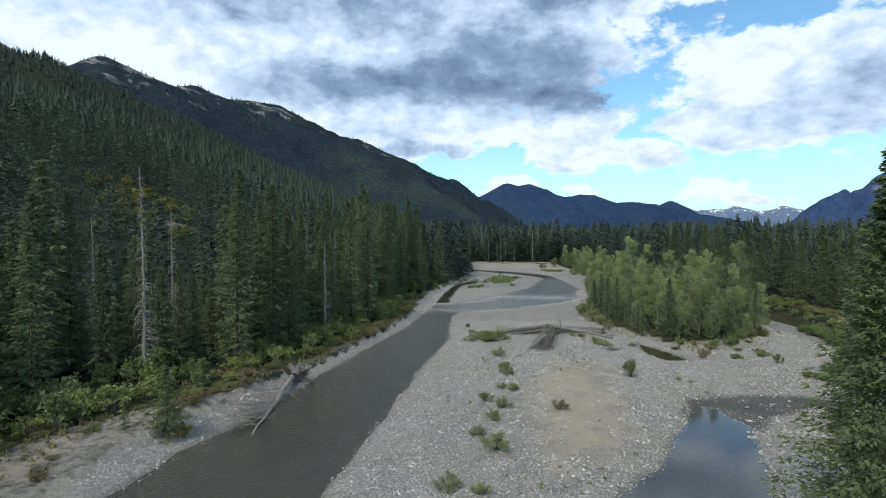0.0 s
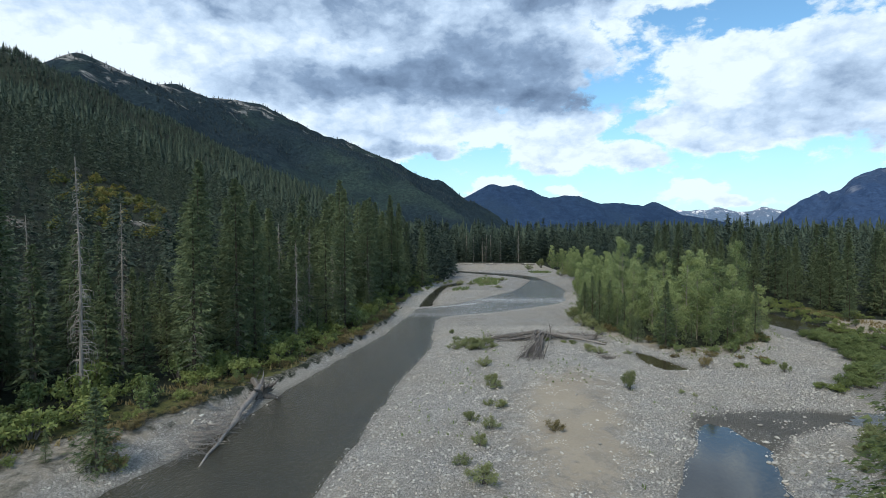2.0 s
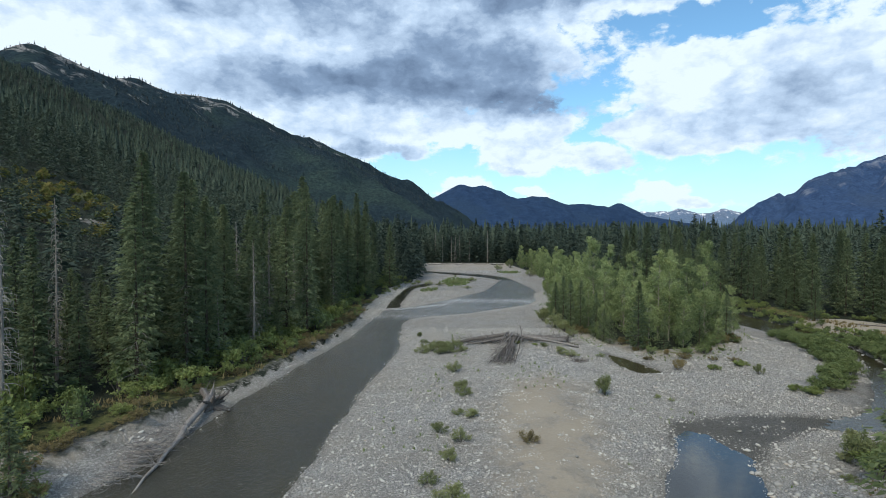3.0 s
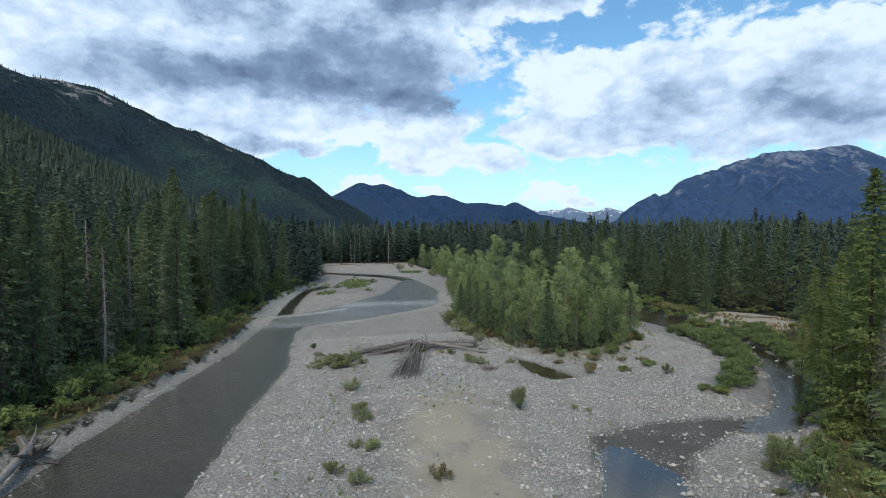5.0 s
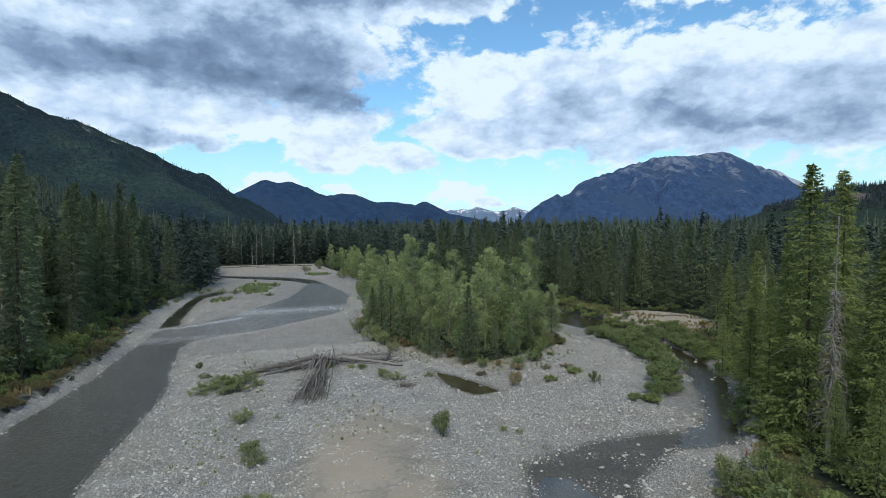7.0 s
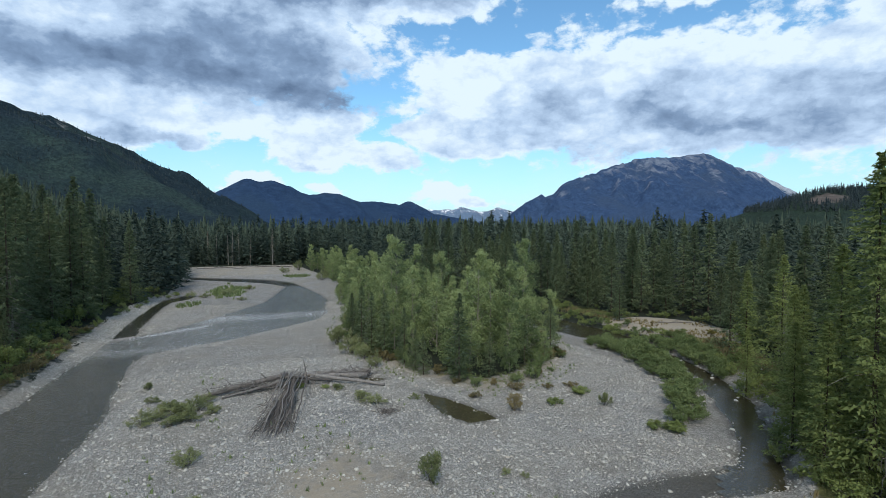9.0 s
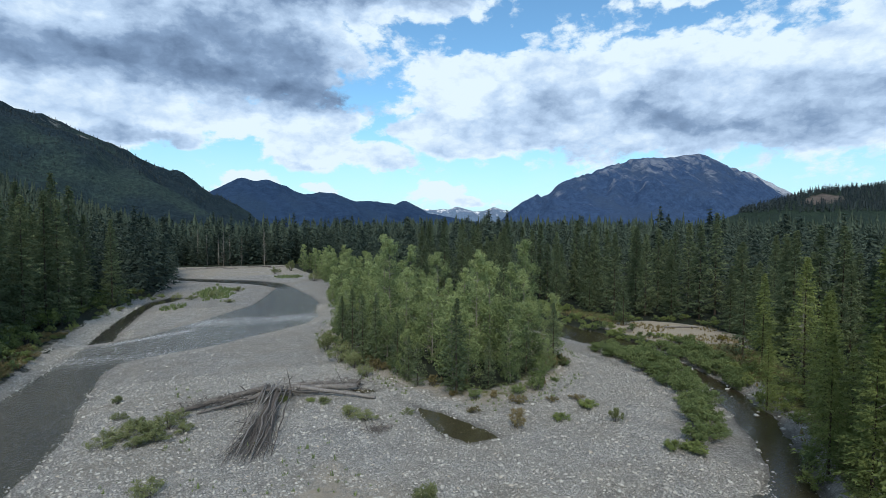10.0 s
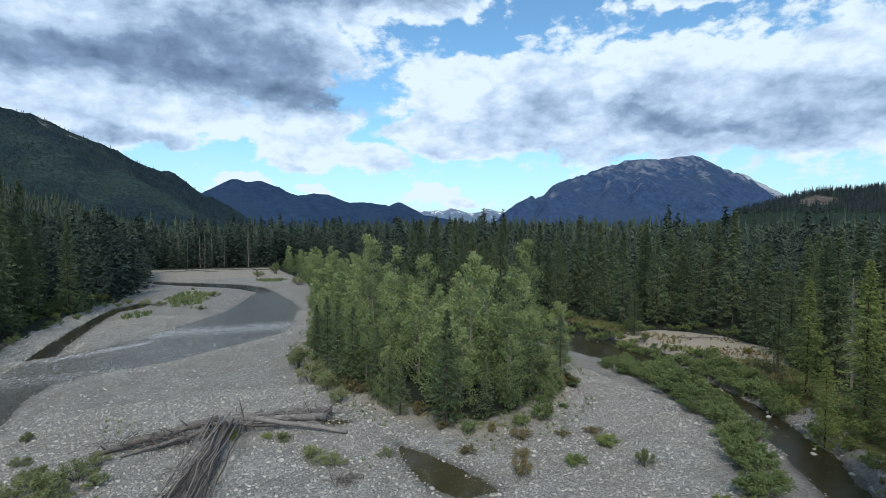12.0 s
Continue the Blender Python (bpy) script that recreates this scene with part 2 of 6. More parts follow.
def ground_material():
    m, nt, b = shader("ground_cover", 0.92, 0.2)
    p = world_place(nt)
    warp = nt.nodes.new("ShaderNodeVectorMath")
    warp.operation = "MULTIPLY"
    nt.links.new(p, warp.inputs[0])
    warp.inputs[1].default_value = (1.0, 1.0, 0.4)
    p2 = warp.outputs[0]

    def cells(scale):
        v = nt.nodes.new("ShaderNodeTexVoronoi")
        v.feature = "F1"
        nt.links.new(p2, v.inputs["Vector"])
        v.inputs["Scale"].default_value = scale
        e = nt.nodes.new("ShaderNodeTexVoronoi")
        e.feature = "DISTANCE_TO_EDGE"
        nt.links.new(p2, e.inputs["Vector"])
        e.inputs["Scale"].default_value = scale
        s = nt.nodes.new("ShaderNodeSeparateColor")
        nt.links.new(v.outputs["Color"], s.inputs[0])
        return s.outputs[0], e.outputs["Distance"]

    r1, e1 = cells(4.2)
    r2, e2 = cells(8.5)
    pick = ranged(nt, fbm_node(nt, p, 0.35, 3.0), 0.4, 0.6)
    r = calc(nt, "ADD", calc(nt, "MULTIPLY", r1, 0.6), calc(nt, "MULTIPLY", r2, 0.4))
    edge = calc(nt, "MINIMUM", calc(nt, "MULTIPLY", e1, 6.0), calc(nt, "ADD", calc(nt, "MULTIPLY", e2, 7.0), calc(nt, "MULTIPLY", pick, 0.5)))
    # shade in the gaps between stones, painted by darkening the colour
    gap = ranged(nt, edge, 0.0, 0.6, 0.42, 1.0)
    col = ramp(nt, r, [(0.1, (0.27, 0.268, 0.26)), (0.42, (0.39, 0.386, 0.373)), (0.72, (0.47, 0.465, 0.448)), (0.95, (0.56, 0.553, 0.533))])
    gapc = nt.nodes.new("ShaderNodeCombineColor")
    for k in range(3):
        link(nt, gap, gapc.inputs[k])
    col = mixc(nt, 1.0, col, gapc.outputs[0], "MULTIPLY")
    drift = fbm_node(nt, p, 0.09, 5.0, 0.6)
    col = mixc(nt, ranged(nt, drift, 0.40, 0.64, 0.0, 0.5), col, (0.31, 0.285, 0.235))
    col = mixc(nt, ranged(nt, fbm_node(nt, p, 0.5, 6.0, 0.7), 0.5, 0.7, 0.0, 0.3), col, (0.25, 0.24, 0.215))
    fine = fbm_node(nt, p, 5.0, 6.0, 0.7)
    # sand
    sandc = ramp(nt, calc(nt, "ADD", calc(nt, "MULTIPLY", fine, 0.5), calc(nt, "MULTIPLY", drift, 0.5)), [(0.3, (0.20, 0.176, 0.138)), (0.65, (0.30, 0.268, 0.214))])
    brk = calc(nt, "ADD", calc(nt, "MULTIPLY", calc(nt, "SUBTRACT", fbm_node(nt, p, 1.6, 6.0, 0.7), 0.5), 1.0), calc(nt, "MULTIPLY", calc(nt, "SUBTRACT", fbm_node(nt, p, 0.22, 3.0), 0.5), 1.0))
    crumb = calc(nt, "MULTIPLY", calc(nt, "SUBTRACT", fbm_node(nt, p, 0.9, 6.0, 0.65), 0.5), 1.2)
    sand = ranged(nt, calc(nt, "ADD", attribute(nt, "sand"), brk), 0.22, 0.88)
    col = mixc(nt, sand, col, sandc)
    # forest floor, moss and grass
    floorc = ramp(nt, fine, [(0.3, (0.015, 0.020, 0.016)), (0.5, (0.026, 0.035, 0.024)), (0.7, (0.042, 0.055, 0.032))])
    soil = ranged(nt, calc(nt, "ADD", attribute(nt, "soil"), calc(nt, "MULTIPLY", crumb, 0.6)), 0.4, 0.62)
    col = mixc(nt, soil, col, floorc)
    grassc = ramp(nt, fine, [(0.3, (0.07, 0.09, 0.03)), (0.5, (0.13, 0.14, 0.05)), (0.72, (0.22, 0.20, 0.09))])
    grass = ranged(nt, calc(nt, "ADD", attribute(nt, "grass"), crumb), 0.55, 0.75)
    col = mixc(nt, grass, col, grassc)
    # bare rock on the slope
    rockc = ramp(nt, fine, [(0.3, (0.10, 0.095, 0.085)), (0.7, (0.29, 0.27, 0.245))])
    col = mixc(nt, ranged(nt, calc(nt, "ADD", attribute(nt, "rock"), crumb), 0.5, 0.7), col, rockc)
    # wet stones at and below the water line
    wet = attribute(nt, "wet")
    col = mixc(nt, calc(nt, "MULTIPLY", wet, 0.72), col, (0.045, 0.043, 0.032))
    link(nt, col, b.inputs["Base Color"])
    link(nt, calc(nt, "SUBTRACT", 0.92, calc(nt, "MULTIPLY", wet, 0.4)), b.inputs["Roughness"])
    h = calc(nt, "ADD", calc(nt, "MULTIPLY", calc(nt, "MINIMUM", edge, 1.0), calc(nt, "SUBTRACT", 1.0, sand)), calc(nt, "MULTIPLY", fine, 0.35))
    bumped(nt, b, h, 1.0, 0.13)
    return m


def water_material(name, deep, murk, wave=1.6, rough=0.06, bump=0.35):
    m, nt, b = shader(name, rough, 0.5)
    b.inputs["IOR"].default_value = 1.33
    p = world_place(nt)
    st = nt.nodes.new("ShaderNodeMapping")
    nt.links.new(p, st.inputs[0])
    st.inputs["Scale"].default_value = (1.0, 0.55, 1.0)
    n1 = fbm_node(nt, st.outputs[0], wave, 4.0, 0.6, 0.5)
    n2 = fbm_node(nt, p, 0.12, 4.0)
    foam_glint = attribute(nt, "foam_glint")
    col = mixc(nt, ranged(nt, n2, 0.35, 0.65), deep, (deep[0] * 1.5, deep[1] * 1.4, deep[2] * 1.25))
    # white flecks: real foam on the riffle, painted ripple glints elsewhere
    white = ranged(nt, calc(nt, "ADD", calc(nt, "MULTIPLY", foam_glint, 0.385), fbm_node(nt, st.outputs[0], 3.6, 7.0, 0.7, 1.6)), 0.80, 0.95)
    # sky reflected by ripples, painted as paler and bluer streaks
    sky_sheen = fbm_node(nt, st.outputs[0], 2.6, 5.0, 0.7, 0.6)
    col = mixc(nt, ranged(nt, sky_sheen, 0.4, 0.7, 0.0, 0.35), col, (deep[0] * 1.5, deep[1] * 1.6, deep[2] * 1.7))
    col = mixc(nt, white, col, (0.75, 0.78, 0.8))
    link(nt, col, b.inputs["Base Color"])
    link(nt, ranged(nt, white, 0, 1, rough, 0.7), b.inputs["Roughness"])
    bp = nt.nodes.new("ShaderNodeBump")
    link(nt, calc(nt, "ADD", 0.25, calc(nt, "MULTIPLY", foam_glint, 0.6)), bp.inputs["Strength"])
    bp.inputs["Distance"].default_value = bump
    link(nt, n1, bp.inputs["Height"])
    nt.links.new(bp.outputs[0], b.inputs["Normal"])
    clear = nt.nodes.new("ShaderNodeBsdfTransparent")
    clear.inputs[0].default_value = (0.62, 0.58, 0.44, 1)
    mx = nt.nodes.new("ShaderNodeMixShader")
    link(nt, calc(nt, "MAXIMUM", murk, white), mx.inputs[0])
    nt.links.new(clear.outputs[0], mx.inputs[1])
    nt.links.new(b.outputs[0], mx.inputs[2])
    gloss = nt.nodes.new("ShaderNodeBsdfGlossy")
    gloss.inputs["Roughness"].default_value = rough
    nt.links.new(bp.outputs[0], gloss.inputs["Normal"])
    fr = nt.nodes.new("ShaderNodeFresnel")
    fr.inputs[0].default_value = 1.33
    nt.links.new(bp.outputs[0], fr.inputs["Normal"])
    top = nt.nodes.new("ShaderNodeMixShader")
    nt.links.new(fr.outputs[0], top.inputs[0])
    nt.links.new(mx.outputs[0], top.inputs[1])
    nt.links.new(gloss.outputs[0], top.inputs[2])
    nt.links.new(top.outputs[0], nt.nodes["Material Output"].inputs["Surface"])
    return m


def slope_material(name, forest, open_green, rock, rocky, snow=0.0, size=0.01, grain=0.3):
    """A far mountainside: dark woods, clearings, bare rock high up and on the spurs."""
    m, nt, b = shader(name, 0.95, 0.05)
    p = world_place(nt)
    n1 = fbm_node(nt, p, size, 6.0, 0.6)
    n2 = fbm_node(nt, p, size * 9, 5.0, 0.65)
    tall = nt.nodes.new("ShaderNodeMapping")
    nt.links.new(p, tall.inputs[0])
    tall.inputs["Scale"].default_value = (1.0, 1.0, 0.45)
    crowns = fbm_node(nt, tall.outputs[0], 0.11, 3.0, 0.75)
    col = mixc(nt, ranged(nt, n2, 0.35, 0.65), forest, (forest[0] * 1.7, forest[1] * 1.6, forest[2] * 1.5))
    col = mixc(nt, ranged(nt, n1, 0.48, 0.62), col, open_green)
    # shade between the tree crowns, painted as dark specks in the colour
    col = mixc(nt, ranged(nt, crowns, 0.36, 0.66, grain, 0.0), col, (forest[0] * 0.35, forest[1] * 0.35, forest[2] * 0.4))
    st = nt.nodes.new("ShaderNodeMapping")
    nt.links.new(p, st.inputs[0])
    st.inputs["Scale"].default_value = (1.0, 1.0, 0.25)
    streak = fbm_node(nt, st.outputs[0], size * 4, 7.0, 0.68, 0.6)
    bare = calc(nt, "ADD", attribute(nt, "rock"), calc(nt, "MULTIPLY", calc(nt, "SUBTRACT", streak, 0.5), 2.2))
    bare = ranged(nt, bare, rocky, rocky + 0.3)
    rc = mixc(nt, ranged(nt, n2, 0.3, 0.7), rock, (rock[0] * 0.5, rock[1] * 0.5, rock[2] * 0.55))
    col = mixc(nt, bare, col, rc)
    if snow > 0:
        cap = ranged(nt, calc(nt, "ADD", attribute(nt, "rock"), calc(nt, "MULTIPLY", calc(nt, "SUBTRACT", streak, 0.5), 2.5)), snow, snow + 0.15)
        col = mixc(nt, cap, col, (0.80, 0.82, 0.86))
    link(nt, col, b.inputs["Base Color"])
    bumped(nt, b, calc(nt, "ADD", n2, calc(nt, "MULTIPLY", crowns, grain)), 0.8, 14.0)
    return m


NEEDLES = foliage("conifer_needles", (0.078, 0.109, 0.063), (0.148, 0.190, 0.104), (0.234, 0.276, 0.143), 0.45)
NEEDLES_FRESH = foliage("cedar_sprays", (0.131, 0.176, 0.065), (0.241, 0.293, 0.107), (0.352, 0.398, 0.148), 0.5)
# conifer needles again, darkened and blued: distance haze put into the colour
HAZED_NEEDLES = foliage("hazed_forest_needles", (0.023, 0.038, 0.034), (0.048, 0.071, 0.057), (0.090, 0.119, 0.084), 0.22)
HAZED_RIDGE_NEEDLES = foliage("hazed_ridge_needles", (0.013, 0.022, 0.028), (0.024, 0.037, 0.042), (0.042, 0.058, 0.060), 0.05)
ASPEN_LEAVES = foliage("cottonwood_leaves", (0.090, 0.128, 0.060), (0.188, 0.246, 0.108), (0.34, 0.405, 0.185), 0.4)
WILLOW_LEAVES = foliage("willow_leaves", (0.086, 0.120, 0.050), (0.156, 0.208, 0.086), (0.245, 0.298, 0.132), 0.38)
SALLOW_LEAVES = foliage("sallow_leaves", (0.115, 0.142, 0.066), (0.205, 0.236, 0.112), (0.31, 0.335, 0.175), 0.4)
ALDER_LEAVES = foliage("alder_leaves", (0.105, 0.142, 0.055), (0.19, 0.24, 0.082), (0.30, 0.345, 0.13), 0.4)
DRY_LEAVES = foliage("dry_leaves", (0.10, 0.09, 0.045), (0.17, 0.145, 0.07), (0.26, 0.215, 0.11), 0.25)
GOLD_LEAVES = foliage("autumn_leaves", (0.085, 0.11, 0.04), (0.18, 0.19, 0.065), (0.29, 0.225, 0.075), 0.3)
BARK = wood("conifer_bark", (0.045, 0.036, 0.028), (0.13, 0.105, 0.085))
PALE_BARK = wood("cottonwood_bark", (0.14, 0.13, 0.105), (0.34, 0.32, 0.27))
DEAD_WOOD = wood("dead_grey_wood", (0.13, 0.12, 0.105), (0.36, 0.34, 0.31))
DRIFTWOOD = wood("driftwood", (0.10, 0.094, 0.090), (0.29, 0.275, 0.262), 7.0)
DRIFT_DARK = wood("driftwood_dark", (0.048, 0.044, 0.042), (0.185, 0.170, 0.158), 7.0)
STONE = stone_material("river_stone")
SLOPE_ROCK = stone_material("slope_rock", 0.62)
GROUND = ground_material()
RIVER_WATER = water_material("river_water", (0.066, 0.068, 0.054), 0.48, 3.0, 0.10, 0.5)
POOL_WATER = water_material("pool_water", (0.045, 0.047, 0.044), 0.7, 2.2, 0.04, 0.03)
PUDDLE_WATER = water_material("puddle_water", (0.10, 0.094, 0.056), 0.28, 2.2, 0.08, 0.05)
STILL_WATER = water_material("still_water", (0.045, 0.045, 0.036), 0.5, 2.2, 0.14, 0.04)
BROOK_WATER = water_material("brook_water", (0.055, 0.050, 0.032), 0.36, 2.2, 0.12, 0.16)

# ---- plan and relief ----


def hash2(i, j, seed):
    n = (i * 374761393 + j * 668265263 + seed * 1274126177) & 0x7FFFFFFF
    n = ((n ^ (n >> 13)) * 1274126177) & 0x7FFFFFFF
    return ((n ^ (n >> 16)) & 0xFFFF) / 65535.0


def vnoise(x, y, seed=0):
    i, j = np.floor(x).astype(np.int64), np.floor(y).astype(np.int64)
    u, v = x - i, y - j
    u, v = u * u * (3 - 2 * u), v * v * (3 - 2 * v)
    a, b = hash2(i, j, seed), hash2(i + 1, j, seed)
    c, d = hash2(i, j + 1, seed), hash2(i + 1, j + 1, seed)
    return (a * (1 - u) + b * u) * (1 - v) + (c * (1 - u) + d * u) * v


def fbm(x, y, octaves=4, seed=0):
    total, amp = 0.0, 0.5
    for k in range(octaves):
        total = total + amp * (vnoise(x * 2 ** k, y * 2 ** k, seed + k) - 0.5)
        amp *= 0.5
    return total


def sdist(poly, x, y):
    """Distance to a closed outline, negative inside."""
    x, y = np.asarray(x, float), np.asarray(y, float)
    best = np.full(x.shape, 1e9)
    inside = np.zeros(x.shape, bool)
    for (ax, ay), (bx, by) in zip(poly, poly[1:] + poly[:1]):
        dx, dy = bx - ax, by - ay
        t = np.clip(((x - ax) * dx + (y - ay) * dy) / (dx * dx + dy * dy), 0, 1)
        best = np.minimum(best, np.hypot(x - ax - t * dx, y - ay - t * dy))
        if ay != by:
            inside ^= ((ay > y) != (by > y)) & (x < (y - ay) / (by - ay) * dx + ax)
    return np.where(inside, -best, best)


def step(v, lo, hi):
    t = np.clip((v - lo) / (hi - lo), 0, 1)
    return t * t * (3 - 2 * t)


RIVER = [(-36, -60), (-30, 15), (-28.7, 34), (-27.7, 42), (-25.5, 49), (-24, 57), (-23, 64), (-22.5, 70), (-21.2, 76), (-19.2, 87), (-15.6, 105), (-13.6, 127), (-12.5, 138),
         (-8.2, 142.2), (-2, 149), (5.8, 161.5), (16.4, 179.5), (20, 192), (26, 216), (22.6, 225), (18, 232), (9.5, 239), (0.7, 247.6), (-6, 254), (-6, 263), (0, 257), (9.3, 251),
         (18.2, 245), (25, 237), (29.6, 228), (31, 216), (32, 204), (33, 191), (33, 180), (30.3, 168), (29, 157), (25.4, 149.4), (15.4, 140.7),
         (7.4, 134), (-2, 129), (-5.5, 126), (-6.5, 120), (-6, 110), (-5.5, 95), (-8.4, 74), (-10, 54), (-11, 44), (-12, 35), (-13, 15), (-16, -60)]
FAR_REACH = [(25.5, 214), (22.6, 225), (18, 232), (9.5, 239), (0.7, 247.6), (-6, 254), (-6, 263), (0, 257), (9.3, 251), (18.2, 245), (25, 237), (29.6, 228), (31.5, 214)]
BACK_CHANNEL = [(-12.3, 142), (-12, 152), (-11.7, 162), (-10.8, 171), (-10.2, 181), (-8.4, 194.5), (-3, 203), (-0.5, 200), (-2.3, 194), (-6, 189), (-7.5, 179), (-8.3, 163), (-8.7, 152), (-8.6, 143.5)]
POOL = [(0, 5), (5, 27), (11, 36.5), (16, 42), (20, 49.5), (23.5, 55), (26, 59.3), (27.8, 58.6), (28.3, 55.5), (28.6, 53.2), (28.2, 50.5), (26.8, 46.5), (24, 39), (22, 34), (18, 20), (12, 5)]
SHALLOWS = [(23, 55), (26, 62), (33, 64), (40, 64), (46, 62.5), (47, 59.5), (40, 60), (33, 56), (29, 52)]
BROOK = [(42, 60), (50, 65.5), (55, 71), (58, 75), (61.6, 80.2), (65.2, 84.6), (68.8, 91.7), (72, 101), (68.5, 106), (66.5, 113), (65, 124), (58, 140), (46, 158), (52, 162), (66, 146), (74, 134),
         (75.5, 116), (75, 104), (71.4, 92), (67.4, 82), (62.4, 73.5), (53.5, 64), (47, 58.5)]
BANK_THICKET = [(76.5, 104), (80, 100.5), (74, 89.5), (69, 82), (67.6, 82.6), (71.6, 92), (75, 103)]
DRY_TURF = [(79, 100), (85, 98), (84, 92), (77.5, 85.5), (71, 81.5), (72.5, 88)]
PUDDLE = [(28.2, 91.6), (27.5, 86), (28, 82), (29, 79.8), (32.8, 79.8), (31.8, 84), (30.2, 88)]
SMALL_PUDDLE = [(23.2, 99.6), (25, 99.4), (26, 98.3), (24.6, 97.6), (23, 98.3)]
GROVE = [(26, 128), (26.5, 114), (29, 102), (32.5, 93.5), (36, 89.5), (42, 90.5), (49, 95), (55, 103), (60, 113), (57, 126), (45, 142), (32, 146)]
SAND = [(6, 66), (10, 74), (17, 80), (20, 72), (18.5, 60), (17, 50), (13, 42), (7, 38), (4, 44), (5.5, 54)]
SAND_BANK = [(78, 121), (88, 119), (94, 111), (92, 100), (84, 93), (78.5, 97), (78, 106)]
WATERS = [(RIVER, -0.6, 1.0), (BACK_CHANNEL, -0.6, 0.5), (POOL, -0.5, 0.8), (SHALLOWS, -0.5, -0.04), (BROOK, -0.4, 0.35),
          (PUDDLE, -0.12, 0.25), (SMALL_PUDDLE, -0.1, 0.15)]
LEFT_Y = [-60, 15, 34, 42, 49, 57, 64, 70, 76, 87, 105, 127, 140, 150, 162, 172, 181, 194, 200, 214, 226, 252, 275, 300, 330]
LEFT_X = [-36, -30, -28.7, -27.7, -25.5, -24, -23, -22.5, -21.2, -19.2, -15.6, -13.6, -12.6, -12.6, -12.3, -11.4, -10.6, -8.8, -4.5, -5, -3.5, -4.5, -4, -6, -20]
RIGHT_Y = [-60, 20, 34, 50, 58, 66, 74, 91, 104, 116, 134, 150, 165, 200, 230, 305]
RIGHT_X = [24, 24, 27, 35, 46, 55, 63, 75, 77.5, 78, 77, 68, 60, 48, 48, 44]


def toe_width(y):
    """How far the cobbles reach up from the water to the cut bank."""
    return np.interp(y, [30, 36, 42, 54, 61, 70, 78, 125, 140], [3.4, 3.6, 4.4, 3.8, 2.8, 1.8, 1.4, 1.6, 3.2])


def shelf_width(y):
    """Width of the open sandy shelf on top of the cut bank."""
    return np.interp(y, [34, 42, 47, 51, 58, 70], [12, 8, 7, 3.6, 2.0, 1.2])


def relief(x, y):
    """Height of the ground and its cover: sand, soil, grass, rock, wet."""
    x, y = np.asarray(x, float), np.asarray(y, float)
    rough = fbm(x / 11, y / 11, 4, 3)
    jag = fbm(x / 3.1, y / 3.1, 3, 9)
    z = 0.05 + 0.5 * rough + 0.55 * np.exp(-((x - 12) / 9) ** 2 - ((y - 62) / 26) ** 2)
    z = z + 0.35 * step(-sdist(GROVE, x, y), -2, 4)
    wet = np.zeros(x.shape)
    for poly, level, depth in WATERS:
        d = sdist(poly, x, y) + 0.9 * jag
        z = np.where(d > 0, np.minimum(z, level + 0.13 * d), np.minimum(z, level - depth * step(-d, -0.2, 4.0)))
        wet = np.maximum(wet, (1 - step(d, -0.3, 0.9)) * (1.0 if depth < 0.7 else 0.8))
    # cut bank on the outer side of the bend
    edge_l = np.interp(y, LEFT_Y, LEFT_X) + 1.2 * jag
    dl = edge_l - x
    toe = toe_width(y) + 1.2 * fbm(x / 6, y / 6, 2, 33)
    bank_l = -0.6 + np.interp(y, [40, 54, 80], [0.17, 0.22, 0.24]) * np.minimum(dl, toe)
    bank_l = np.where(dl >= toe, bank_l + np.interp(y, [38, 48, 60, 72, 110, 135], [0.45, 0.75, 1.1, 0.8, 0.75, 0.4]) * step(dl - toe + 0.45 * fbm(x / 1.7, y / 1.7, 3, 31), 0, 0.9) + 0.02 * (dl - toe) + 0.8 * rough, bank_l)
    z = np.where(dl > 0, np.maximum(z, bank_l), z)
    wet = np.where(dl > 1.0, 0, wet)
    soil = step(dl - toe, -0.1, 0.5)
    sand = step(dl - toe, -0.3, 0.3) * (1 - step(dl - toe - shelf_width(y), -1.0, 1.5)) * (1 - step(y, 52, 80)) * 0.55
    sand = np.maximum(sand, 0.45 * step(dl - toe, 0.1, 0.6) * (1 - step(dl - toe, 1.6, 3.2)) * step(y, 56, 68) * (1 - step(y, 150, 175)))
    soil = soil * (1 - np.clip(sand, 0, 1))
    # wooded right bank
    dr = x - np.interp(y, RIGHT_Y, RIGHT_X) - 1.0 * jag
    z = np.where(dr > 0, np.maximum(z, -0.3 + 1.0 * step(dr, 0, 2.5) + 0.01 * dr + 0.5 * rough), z)
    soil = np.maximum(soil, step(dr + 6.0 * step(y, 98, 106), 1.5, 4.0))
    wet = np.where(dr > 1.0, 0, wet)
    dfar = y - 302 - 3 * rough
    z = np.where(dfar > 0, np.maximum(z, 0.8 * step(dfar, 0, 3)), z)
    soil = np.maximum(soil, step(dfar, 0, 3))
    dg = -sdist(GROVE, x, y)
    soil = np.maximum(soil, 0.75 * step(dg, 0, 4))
    sb = step(-sdist(SAND_BANK, x, y), -1.5, 1.0)
    soil = soil * (1 - sb)
    sand = np.maximum(sand, 0.85 * sb)
    grass_sb = 0.18 * sb
    sand = np.maximum(sand, 0.85 * step(-sdist(SAND, x, y), -5.0, 5.0))
    sand = np.maximum(sand, 0.6 * step(dg, -4, 0) * (1 - step(dg, 1, 4)))
